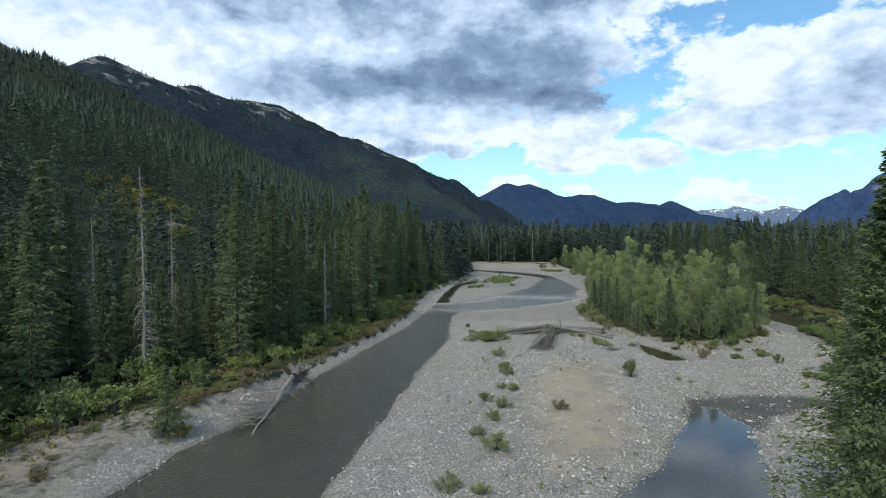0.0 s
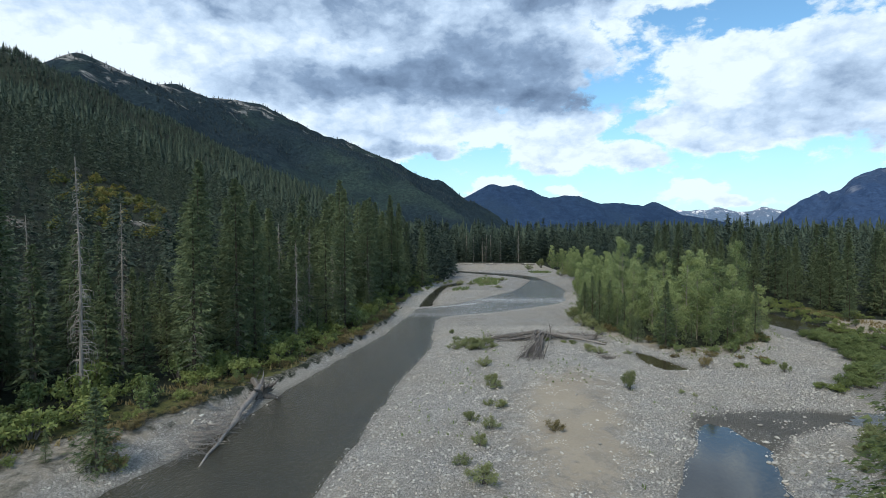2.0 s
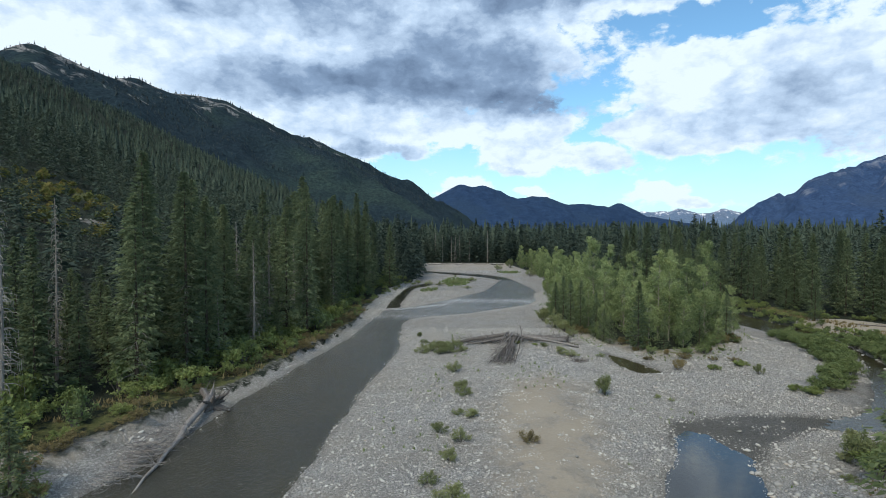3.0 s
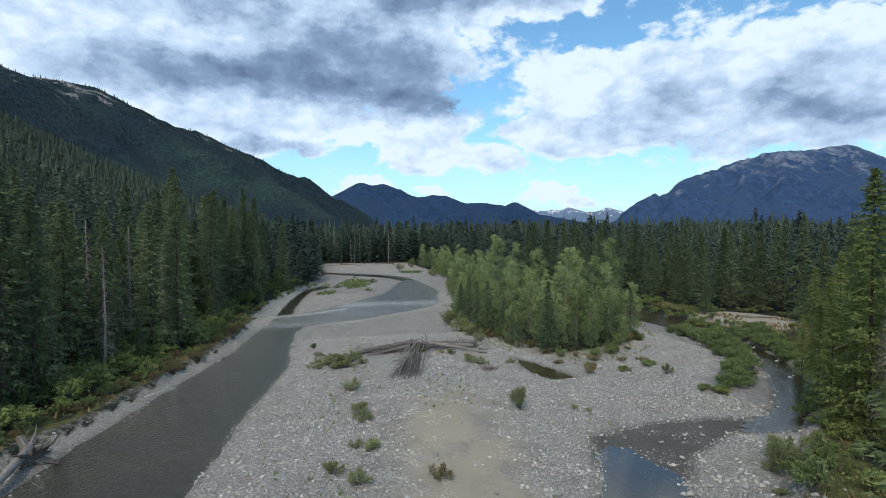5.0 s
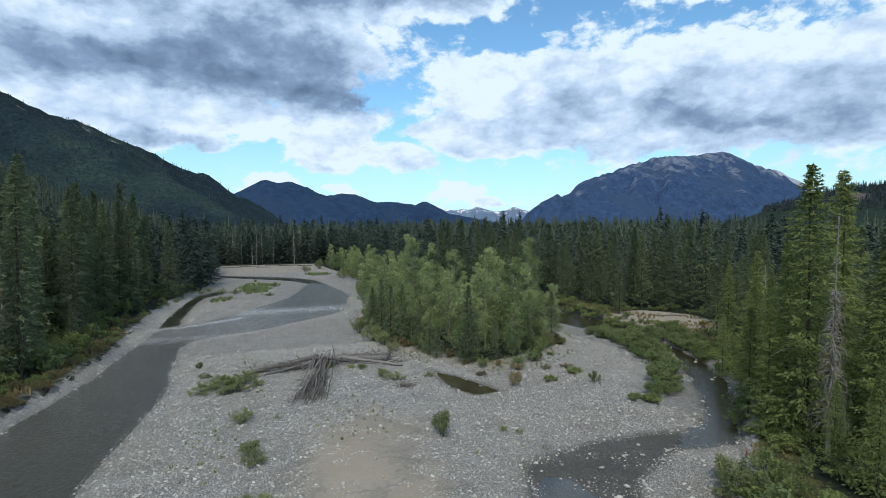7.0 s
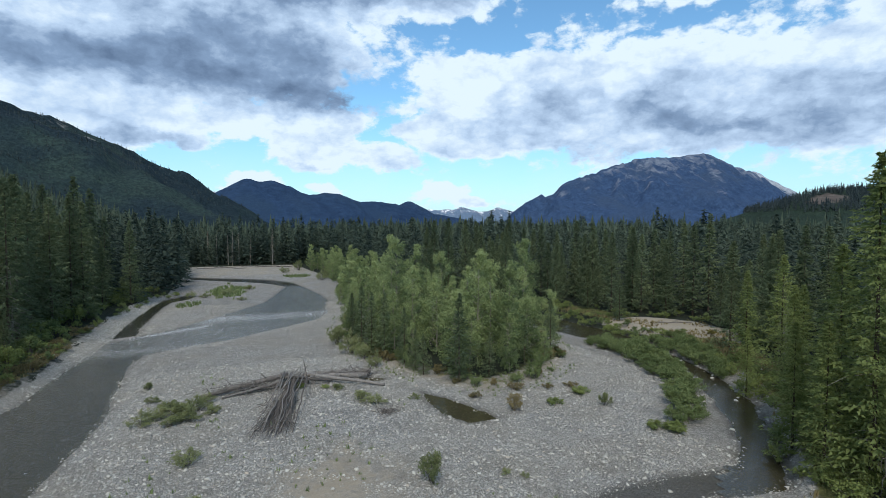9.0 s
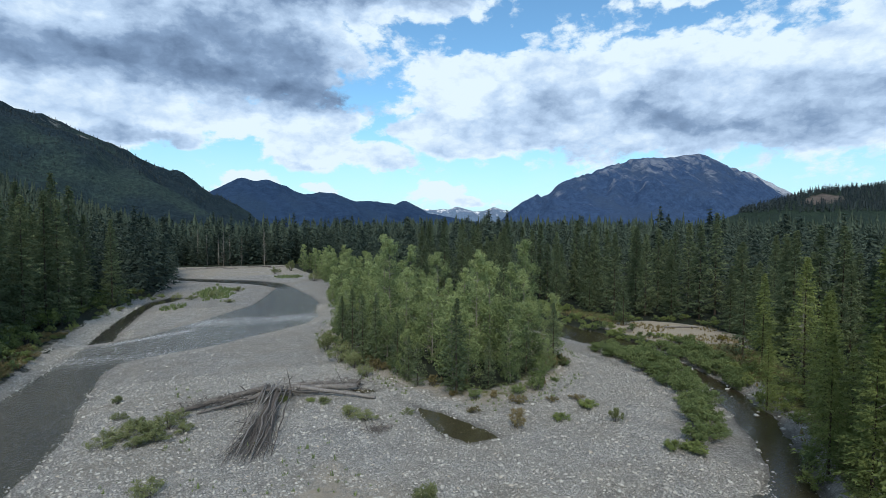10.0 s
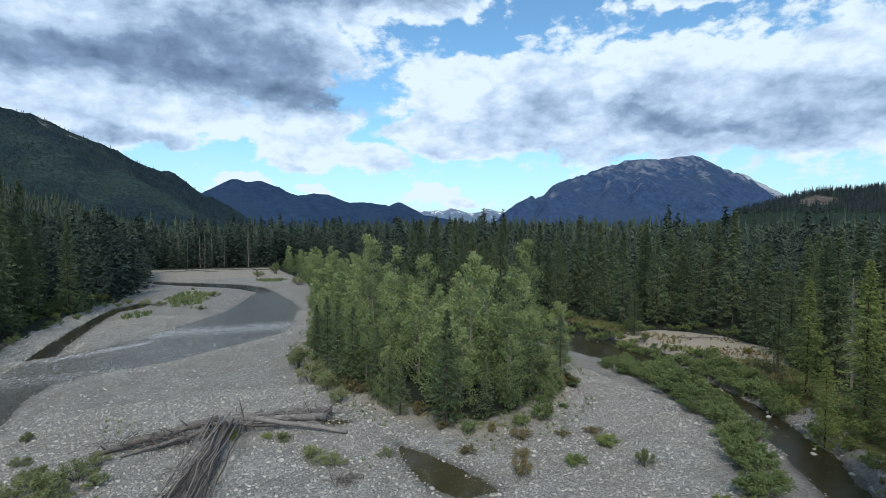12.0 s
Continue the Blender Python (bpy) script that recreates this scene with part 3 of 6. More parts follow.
    grass = 0.55 * step(dg, -3, 1) * (1 - step(dg, 3, 6)) + 0.68 * step(dl - toe - shelf_width(y), -1.0, 0.5) * step(y, 30, 40) * (1 - step(y, 135, 150)) * (1 - step(dl - toe - shelf_width(y), 5, 9)) + 0.8 * step(dr, 1, 3) * (1 - step(dr, 7, 14)) * (1 - sb)
    grass = grass + grass_sb + 0.75 * step(-sdist(DRY_TURF, x, y), -1, 1)
    # the wooded hill on the outer side of the valley
    d = -x - 60 + 18 * fbm(x / 90, y / 90, 3, 5)
    dd = np.clip(d, 0, 470)
    hill = (0.33 * dd + 0.00028 * dd * dd) * (1 - step(y, 850, 1350)) * (0.9 + 0.5 * fbm(x / 150, y / 150, 4, 12))
    z = z + hill
    rock = 0.9 * np.exp(-((x + 113) / 8) ** 2 - ((y - 190) / 9) ** 2) + 0.85 * np.exp(-((x + 122) / 9) ** 2 - ((y - 139) / 9) ** 2)
    grass = grass + 0.75 * np.exp(-((x + 146) / 24) ** 2 - ((y - 234) / 30) ** 2)
    # thin turf on the inner bar
    turf = np.exp(-((x - 8) / 6) ** 2 - ((y - 203) / 18) ** 2) + np.exp(-((x + 2) / 3.5) ** 2 - ((y - 177) / 5) ** 2) + 0.8 * np.exp(-((x - 33) / 7) ** 2 - ((y - 244) / 8) ** 2)
    grass = grass + 0.62 * turf
    sand = sand + 0.55 * step(y, 250, 262) * (1 - soil)
    return z, dict(sand=sand, soil=soil, grass=grass, rock=rock, wet=wet)


def height(x, y):
    return float(relief(np.array([x]), np.array([y]))[0][0])


def mesh_from(name, verts, faces, material, smooth=False, attrs=None):
    """A mesh from numpy vertices and same-sized faces."""
    me = bpy.data.meshes.new(name)
    faces = np.asarray(faces, np.int32)
    k = faces.shape[1]
    me.vertices.add(len(verts))
    me.vertices.foreach_set("co", np.asarray(verts, np.float32).ravel())
    me.loops.add(faces.size)
    me.loops.foreach_set("vertex_index", faces.ravel())
    me.polygons.add(len(faces))
    me.polygons.foreach_set("loop_start", np.arange(0, faces.size, k, dtype=np.int32))
    me.polygons.foreach_set("use_smooth", np.full(len(faces), smooth))
    for key, values in (attrs or {}).items():
        a = me.attributes.new(key, "FLOAT", "POINT")
        a.data.foreach_set("value", np.asarray(values, np.float32))
    me.update(calc_edges=True)
    me.validate()
    me.materials.append(material)
    return me


def grid_faces(ny, nx):
    i = np.arange((ny - 1) * (nx - 1))
    r, c = i // (nx - 1), i % (nx - 1)
    a = r * nx + c
    return np.stack([a, a + 1, a + nx + 1, a + nx], 1)


def spaced(spans):
    out = [np.arange(a, b, s) for a, b, s in spans]
    return np.concatenate(out)


gx = spaced([(-4800, -700, 400), (-700, -200, 25), (-200, -48, 6), (-48, 62, 0.75), (62, 100, 1.2), (100, 300, 10), (300, 4900, 400)])
gy = spaced([(-4800, -300, 400), (-300, -20, 15), (-20, 20, 3), (20, 110, 0.75), (110, 170, 1.0), (170, 320, 2.0), (320, 1400, 24), (1400, 4900, 400)])
GX, GY = np.meshgrid(gx, gy)
GZ, cover = relief(GX.ravel(), GY.ravel())
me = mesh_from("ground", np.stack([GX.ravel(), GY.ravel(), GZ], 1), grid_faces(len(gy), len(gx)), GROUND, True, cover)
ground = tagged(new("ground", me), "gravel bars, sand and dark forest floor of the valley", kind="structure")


def water_sheet(name, poly, level, material, label, cell=1.0, foam_glint=None, margin=1.6, far=999):
    xs, ys = [q[0] for q in poly], [q[1] for q in poly]
    ax, ay = np.arange(min(xs) - 3, max(xs) + 3, cell), np.arange(min(ys) - 3, max(ys) + 3, cell)
    X, Y = np.meshgrid(ax, ay)
    d = sdist(poly, X.ravel(), Y.ravel())
    f = grid_faces(len(ay), len(ax))
    f = f[(d[f] < margin).all(1) & (Y.ravel()[f] < far).all(1)]
    used, inv = np.unique(f, return_inverse=True)
    fx, fy = X.ravel()[used], Y.ravel()[used]
    v = np.stack([fx, fy, np.full(len(used), level)], 1)
    fo = foam_glint(fx, fy) if foam_glint else np.zeros(len(used))
    return tagged(new(name, mesh_from(name, v, inv.reshape(f.shape), material, True, dict(foam_glint=fo))), label, kind="structure")


def riffle(x, y):
    line = np.abs((y - 141.5) - 0.72 * (x + 8)) - 0.4 - 0.06 * np.clip(x + 12, 0, 20)
    a = np.exp(-np.clip(line, 0, 99) ** 2 / 2.5) * step(x, -13, -9) * (1 - step(x, 2, 12))
    # broken water near the riffle; up and down stream the flecks paint glints
    b = 0.82 * step(y, 122, 132) * (1 - step(y, 146, 168)) + (0.42 + 0.2 * step(y, 40, 100)) * (1 - step(y, 122, 134)) + 0.66 * step(y, 148, 160) * (1 - step(y, 205, 222))
    return np.maximum(a, b)


water_sheet("river", RIVER, -0.6, RIVER_WATER, "shallow clear river over brown stones", 1.2, riffle, 1.6, 218)
water_sheet("far_reach", FAR_REACH, -0.604, STILL_WATER, "dark distant reach of the river", 1.5)
water_sheet("back_channel", BACK_CHANNEL, -0.6, STILL_WATER, "dark still side channel under the bank")
water_sheet("pool", POOL, -0.5, POOL_WATER, "still pool that mirrors the sky")
water_sheet("brook", BROOK, -0.4, BROOK_WATER, "narrow dark brook between willows")
water_sheet("puddle", PUDDLE, -0.12, PUDDLE_WATER, "narrow greenish puddle on the gravel", 0.5, None, 1.0)
water_sheet("puddle", SMALL_PUDDLE, -0.1, PUDDLE_WATER, "small dark puddle beside the driftwood", 0.4, None, 0.8)

# ---- mountains ----


def mountain(name, spine, slope, cell, material, label, rough=1.0, seed=0, top=None, spurs=(), crag=0.0):
    """A ridge from its crest line: the sides fall away from the crest, broken by spurs and gullies."""
    s = np.array(spine, float)
    reach = s[:, 2].max() / slope * 1.7
    ax = np.arange(s[:, 0].min() - reach, s[:, 0].max() + reach, cell)
    ay = np.arange(s[:, 1].min() - reach, s[:, 1].max() + reach * 0.35, cell)
    X, Y = np.meshgrid(ax, ay)
    best = np.full(X.shape, -50.0)
    crest = np.full(X.shape, 1.0)
    lines = list(zip(s[:-1], s[1:])) + [(np.array(a, float), np.array(b, float)) for a, b in spurs]
    for a, b in lines:
        dx, dy = b[0] - a[0], b[1] - a[1]
        t = np.clip(((X - a[0]) * dx + (Y - a[1]) * dy) / (dx * dx + dy * dy), 0, 1)
        d = np.hypot(X - a[0] - t * dx, Y - a[1] - t * dy)
        h = a[2] + t * (b[2] - a[2])
        spur = 1 + 0.55 * rough * fbm((X + Y * 0.3) / (reach * 0.30), (Y - X * 0.2) / (reach * 0.7), 4, seed)
        fall = h * 1.01 - slope * np.clip(d - 0.75 * cell, 0, None) * np.clip(spur, 0.55, 1.6) * (1 - 0.15 * np.clip(d / reach, 0, 1))
        crest = np.where(fall > best, np.maximum(h, 30), crest)
        best = np.maximum(best, fall)
    far = np.clip((best.max() - best) / best.max(), 0, 1)
    best = best + rough * fbm(X / (cell * 9), Y / (cell * 9), 5, seed + 20) * cell * 2.2 * np.clip(far * 4, 0.05, 1)
    if crag:
        wx = X + cell * 6 * fbm(X / (cell * 14), Y / (cell * 14), 3, seed + 31)
        ridged = np.abs(fbm(wx / (cell * 5), (Y + 0.4 * X) / (cell * 13), 4, seed + 40))
        best = best + crag * (0.16 - ridged) * 4 * np.clip(far * 5, 0.07, 1) * np.clip(best / 60, 0, 1)
    best = np.maximum(best, -30)
    f = grid_faces(len(ay), len(ax))
    zz = best.ravel()
    f = f[(zz[f] > -20).any(1)]
    used, inv = np.unique(f, return_inverse=True)
    v = np.stack([X.ravel()[used], Y.ravel()[used], zz[used]], 1)
    rk = np.clip(v[:, 2] / np.minimum(crest.ravel()[used], top or 9999), 0, 1) * np.clip(0.55 + 0.5 * crest.ravel()[used] / s[:, 2].max(), 0, 1)
    ob = tagged(new(name, mesh_from(name, v, inv.reshape(f.shape), material, True, dict(rock=rk))), label, kind="structure")
    return ob, X, Y, best


RIDGE_ROCK = (0.42, 0.41, 0.39)
# left, far, grey and snow slopes have blue haze painted into their colours
HAZED_LEFT_SLOPE = slope_material("left_ridge_hazed_woods", (0.017, 0.031, 0.041), (0.040, 0.066, 0.060), RIDGE_ROCK, 0.99, 0, 0.004, 0.7)
HAZE_BLUE_SLOPE = slope_material("far_hills_hazed_woods", (0.018, 0.038, 0.082), (0.028, 0.054, 0.100), (0.10, 0.115, 0.145), 1.15, 0, 0.003)
HAZED_GREY_SLOPE = slope_material("grey_peak_hazed", (0.028, 0.054, 0.115), (0.044, 0.074, 0.136), (0.175, 0.208, 0.275), 0.86, 0, 0.004)
HAZED_SNOW_SLOPE = slope_material("snow_peaks_hazed", (0.10, 0.15, 0.23), (0.13, 0.18, 0.26), (0.34, 0.38, 0.46), 0.8, 1.0, 0.006)
HILL_SLOPE = slope_material("clearcut_hill", (0.020, 0.034, 0.026), (0.024, 0.038, 0.032), (0.135, 0.118, 0.105), 0.8, 0, 0.008)

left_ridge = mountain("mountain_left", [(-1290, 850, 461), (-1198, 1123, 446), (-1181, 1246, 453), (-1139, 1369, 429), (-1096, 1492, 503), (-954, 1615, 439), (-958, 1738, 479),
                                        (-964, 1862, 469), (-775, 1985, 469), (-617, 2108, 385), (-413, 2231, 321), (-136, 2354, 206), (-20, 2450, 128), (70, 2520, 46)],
                      0.68, 22, HAZED_LEFT_SLOPE, "wooded ridge with grey cliffs along its crest", 1.1, 4, None,
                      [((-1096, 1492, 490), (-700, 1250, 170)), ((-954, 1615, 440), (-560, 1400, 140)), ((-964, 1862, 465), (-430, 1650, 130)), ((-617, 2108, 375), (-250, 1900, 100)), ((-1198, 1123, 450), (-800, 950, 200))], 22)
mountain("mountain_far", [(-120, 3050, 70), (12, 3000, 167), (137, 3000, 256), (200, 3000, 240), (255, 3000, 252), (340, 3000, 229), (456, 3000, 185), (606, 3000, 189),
                          (732, 3000, 159), (928, 3000, 144), (1135, 3000, 99), (1467, 3000, 35)], 0.6, 20, HAZE_BLUE_SLOPE, "wooded hills across the valley, coloured with dark blue haze", 1.2, 7, None,
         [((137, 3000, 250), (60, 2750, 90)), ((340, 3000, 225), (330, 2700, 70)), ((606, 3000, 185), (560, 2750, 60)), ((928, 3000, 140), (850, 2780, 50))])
mountain("mountain_knob", [(966, 3500, 78), (1080, 3500, 125), (1190, 3500, 181), (1408, 3500, 67)], 0.55, 22, HAZE_BLUE_SLOPE, "small dark pointed peak behind the hills", 0.8, 9)
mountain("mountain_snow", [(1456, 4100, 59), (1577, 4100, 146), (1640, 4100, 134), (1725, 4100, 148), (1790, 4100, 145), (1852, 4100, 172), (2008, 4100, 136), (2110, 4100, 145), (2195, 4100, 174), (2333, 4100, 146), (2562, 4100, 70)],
         0.6, 20, HAZED_SNOW_SLOPE, "pale distant peaks with patches of snow", 0.9, 11)
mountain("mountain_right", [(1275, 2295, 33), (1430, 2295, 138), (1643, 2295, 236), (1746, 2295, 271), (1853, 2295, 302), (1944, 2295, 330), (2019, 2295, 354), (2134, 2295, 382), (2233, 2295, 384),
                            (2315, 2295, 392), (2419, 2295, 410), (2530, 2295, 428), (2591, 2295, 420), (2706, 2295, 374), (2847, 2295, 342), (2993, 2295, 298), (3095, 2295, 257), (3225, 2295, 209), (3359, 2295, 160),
                            (3700, 2295, 62)], 0.72, 15, HAZED_GREY_SLOPE, "grey rocky mountain with wooded lower slopes", 1.2, 13, None,
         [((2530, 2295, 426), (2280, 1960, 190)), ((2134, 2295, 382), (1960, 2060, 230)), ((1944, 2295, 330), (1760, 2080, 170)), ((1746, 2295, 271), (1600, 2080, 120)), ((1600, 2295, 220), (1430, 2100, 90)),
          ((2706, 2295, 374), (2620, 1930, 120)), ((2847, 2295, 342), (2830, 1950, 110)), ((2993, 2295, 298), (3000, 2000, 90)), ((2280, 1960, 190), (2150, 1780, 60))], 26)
# crag colours with blue distance haze mixed in
HAZED_CRAGS = slope_material("pale_crags_hazed", (0.10, 0.13, 0.18), (0.14, 0.17, 0.22), (0.42, 0.46, 0.52), 0.55, 0, 0.008)
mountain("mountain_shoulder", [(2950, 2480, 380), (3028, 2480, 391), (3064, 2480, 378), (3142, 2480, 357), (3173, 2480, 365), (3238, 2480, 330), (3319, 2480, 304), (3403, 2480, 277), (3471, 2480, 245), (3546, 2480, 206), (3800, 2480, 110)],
         0.8, 14, HAZED_CRAGS, "jagged pale shoulder behind the grey mountain", 1.2, 15, 300, (), 26)
right_hill = mountain("hill_right", [(1146, 950, 24), (1283, 950, 62), (1367, 950, 90), (1455, 950, 110), (1647, 950, 124), (1861, 950, 137), (2337, 950, 165)], 0.32, 14, HILL_SLOPE,
                      "dark wooded hill with a grey clear-cut", 0.7, 17, 118)


def clear_cut(x, y):
    return np.exp(-((x - 1400) / 70) ** 2 - ((y - 905) / 38) ** 2)


me = right_hill[0].data
co = np.empty(len(me.vertices) * 3)
me.vertices.foreach_get("co", co)
co = co.reshape(-1, 3)
me.attributes["rock"].data.foreach_set("value", (2.2 * clear_cut(co[:, 0], co[:, 1])).astype(np.float32))

# ---- building plants, stones and wood ----


def part(name, me, parent, label=""):
    ob = new(name, me)
    ob.parent = parent
    return tagged(ob, label)


def thing(name, label, category, group=""):
    return tagged(new(name), label, category, group)


def tube(points, radii, sides=7, rng=None, wobble=0.0):
    """Verts and quads of a tapered limb along a line of points."""
    p = np.asarray(points, float)
    r = np.asarray(radii, float)
    n = len(p)
    t = np.gradient(p, axis=0)
    t /= np.linalg.norm(t, axis=1)[:, None] + 1e-9
    ref = np.array([0.31, 0.87, 0.2])
    u = np.cross(t, ref)
    u /= np.linalg.norm(u, axis=1)[:, None] + 1e-9
    w = np.cross(t, u)
    a = np.linspace(0, 2 * np.pi, sides, endpoint=False)
    rr = r[:, None] * (1 + (wobble * (rng.random((n, sides)) - 0.5) if rng is not None else 0))
    v = p[:, None] + rr[..., None] * (np.cos(a)[None, :, None] * u[:, None] + np.sin(a)[None, :, None] * w[:, None])
    i, j = np.meshgrid(np.arange(n - 1), np.arange(sides), indexing="ij")
    k = (j + 1) % sides
    f = np.stack([i * sides + j, i * sides + k, (i + 1) * sides + k, (i + 1) * sides + j], -1).reshape(-1, 4)
    return v.reshape(-1, 3), f


def joined(pieces):
    vs, fs, at = [], [], 0
    for v, f in pieces:
        vs.append(v)
        fs.append(np.asarray(f) + at)
        at += len(v)
    return np.concatenate(vs), np.concatenate(fs)


def conifer_crown(rng, h, r, boughs, sprigs, base=0.08, droop=0.28, power=0.8, reach=0.2, ragged=0.3):
    """Drooping boughs round the stem, each a spray of small pointed sprigs."""
    n, k = boughs, sprigs
    u = np.clip((np.arange(n) + rng.random(n)) / n, 0, 1) ** 0.85
    az = np.arange(n) * 2.39996 + rng.normal(0, 0.5, n)
    lobe = 1 + ragged * np.sin(2 * az + 9 * u + rng.random() * 6) * np.sin(17 * u + rng.random() * 6)
    full = np.minimum(1.0, 0.55 + 3.5 * u)
    ln = r * (1 - u) ** power * full * lobe * rng.uniform(0.6, 1.12, n) + 0.012 * h
    z = h * (base + (0.985 - base) * u)
    out = np.stack([np.cos(az), np.sin(az), np.zeros(n)], 1)
    side = np.stack([-np.sin(az), np.cos(az), np.zeros(n)], 1)
    lift = rng.uniform(0.0, 0.35, n) * u - droop * rng.uniform(0.6, 1.4, n) * (1.1 - 0.6 * u)
    rep = lambda q: np.repeat(q, k, axis=0)
    m = n * k
    t = np.clip(rng.beta(1.5, 1.1, m), 0.03, 1.0)
    L = rep(ln)
    across = rng.normal(0, 0.30, m) * L * (1.12 - t) * 0.85
    drop = L * (rep(lift) * t + 0.14 * t * t) - np.abs(across) * rng.uniform(0.1, 0.6, m)
    c = rep(out) * (L * t)[:, None] + rep(side) * across[:, None]
    c[:, 2] += rep(z) + drop + rng.normal(0, 0.035, m) * L
    turn = np.sign(across) * rng.uniform(0.0, 1.1, m)
    d = rep(out) * np.cos(turn)[:, None] + rep(side) * np.sin(turn)[:, None]
    d[:, 2] -= rng.uniform(-0.1, 0.75, m)
    d /= np.linalg.norm(d, axis=1)[:, None]
    w = np.cross(d, rng.normal(0, 0.55, (m, 3)) + (0, 0, 1.0))
    w /= np.linalg.norm(w, axis=1)[:, None] + 1e-9
    size = reach * (0.5 + 0.5 * L / r) * rng.uniform(0.55, 1.3, m)
    v = np.stack([c - w * (0.30 * size)[:, None] - d * (0.3 * size)[:, None], c + w * (0.30 * size)[:, None] - d * (0.2 * size)[:, None], c + d * size[:, None]], 1).reshape(-1, 3)
    top = []
    for q in range(12):
        u1, a = 0.86 + 0.011 * q, q * 2.4
        e = r * ((1 - u1) / (1 - base)) ** power * 0.7 + 0.006 * h
        top += [(math.cos(a) * e, math.sin(a) * e, h * (u1 - 0.012)), (math.cos(a + 0.9) * e * 0.7, math.sin(a + 0.9) * e * 0.7, h * (u1 - 0.02)), (0, 0, h * (u1 + 0.025 - 0.001 * q))]
    v = np.concatenate([v, np.array(top)])
    return v, np.arange(len(v)).reshape(-1, 3)


def flecks(rng, centres, size, up=0.5):
    """Small single leaves."""
    n = len(centres)
    nrm = rng.normal(size=(n, 3)) + np.array([0, 0, up])
    nrm /= np.linalg.norm(nrm, axis=1)[:, None]
    a = np.cross(nrm, rng.normal(size=(n, 3)))
    a /= np.linalg.norm(a, axis=1)[:, None] + 1e-9
    b = np.cross(nrm, a)
    s = size * rng.uniform(0.6, 1.4, n)[:, None]
    c = np.asarray(centres)
    v = np.stack([c - a * s, c + b * s * 0.9 - a * s * 0.1, c + a * s - b * s * 0.35], 1).reshape(-1, 3)
    return v, np.arange(n * 3).reshape(-1, 3)


def pole(rng, h, r, lean=0.0, bend=0.012):
    z = np.linspace(-0.4, h, 9)
    x = lean * z + bend * h * np.sin(z / h * 3 + rng.random() * 6)
    y = bend * h * np.sin(z / h * 2.3 + rng.random() * 6)
    x, y = x - x[0], y - y[0]
    return np.stack([x, y, z], 1), r * (1 - 0.93 * np.clip(z / h, 0, 1))


def conifer_model(seed, h, r, boughs, sprigs, material, label, droop=0.28, power=0.8, base=0.08, snaggy=0.0, reach=0.2, ragged=0.3):
    rng = np.random.default_rng(seed)
    t = thing("conifer", label, "tree", "conifers of the valley")
    p, q = pole(rng, h * 0.97, 0.0085 * h + 0.05)
    p[:, :2] *= 0.3
    v, f = tube(p, q, 7, rng, 0.2)
    part("trunk", mesh_from("trunk", v, f, BARK, True), t)
    v, f = conifer_crown(rng, h, r, boughs, sprigs, base, droop, power, reach, ragged)
    part("crown", mesh_from("crown", v, f, material, False, dict(tint=rng.random(len(v)) * 0.15)), t)
    if snaggy:
        pieces = []
        for k in range(int(26 * snaggy)):
            z, a = rng.uniform(0.06, 0.5) * h, rng.random() * 6.28
            ln = rng.uniform(0.3, 0.75) * r
            o = np.array([math.cos(a), math.sin(a), 0])
            pts = [o * 0.05 + (0, 0, z), o * ln * 0.6 + (0, 0, z - 0.1 * ln), o * ln + (0, 0, z - 0.35 * ln)]
            pieces.append(tube(pts, [0.05, 0.035, 0.012], 4))
        v, f = joined(pieces)
        part("deadwood", mesh_from("deadwood", v, f, DEAD_WOOD), t, "bare grey lower branches")["kind"] = "stuff"
    return t


def snag_model(seed, h, r, limbs, shaggy=0.0, up_to=0.96):
    rng = np.random.default_rng(seed)
    t = thing("dead_tree", "bare grey standing dead conifer with short broken limbs", "dead tree", "standing dead trees")
    p, q = pole(rng, h, r, rng.uniform(-0.015, 0.015), 0.008)
    v, f = tube(p, np.maximum(q, 0.05), 8, rng, 0.15)
    part("trunk", mesh_from("trunk", v, f, DEAD_WOOD, True), t)
    pieces = []
    for k in range(limbs):
        u = rng.uniform(0.12, up_to) if k % 8 else rng.uniform(0.12, 0.96)
        z, a = u * h, rng.random() * 6.28
        ln = (0.25 + 0.85 * (1 - u) * (1 + shaggy)) * rng.uniform(0.3, 1.1)
        c = np.array([np.interp(z, p[:, 2], p[:, 0]), np.interp(z, p[:, 2], p[:, 1]), z])
        o = np.array([math.cos(a), math.sin(a), 0])
        pts = [c, c + o * ln * 0.55 + (0, 0, -0.05 * ln), c + o * ln + (0, 0, -0.4 * ln * rng.uniform(0.3, 1.5))]
        pieces.append(tube(pts, [0.05, 0.032, 0.012], 3))
        if shaggy:
            e = pts[2]
            pieces.append(tube([e, e + (0, 0, -0.4 * ln), e + o * 0.1 + (0, 0, -0.8 * ln)], [0.02, 0.014, 0.006], 3))
    v, f = joined(pieces)
    part("deadwood", mesh_from("deadwood", v, f, DEAD_WOOD), t)["kind"] = "stuff"
    return t


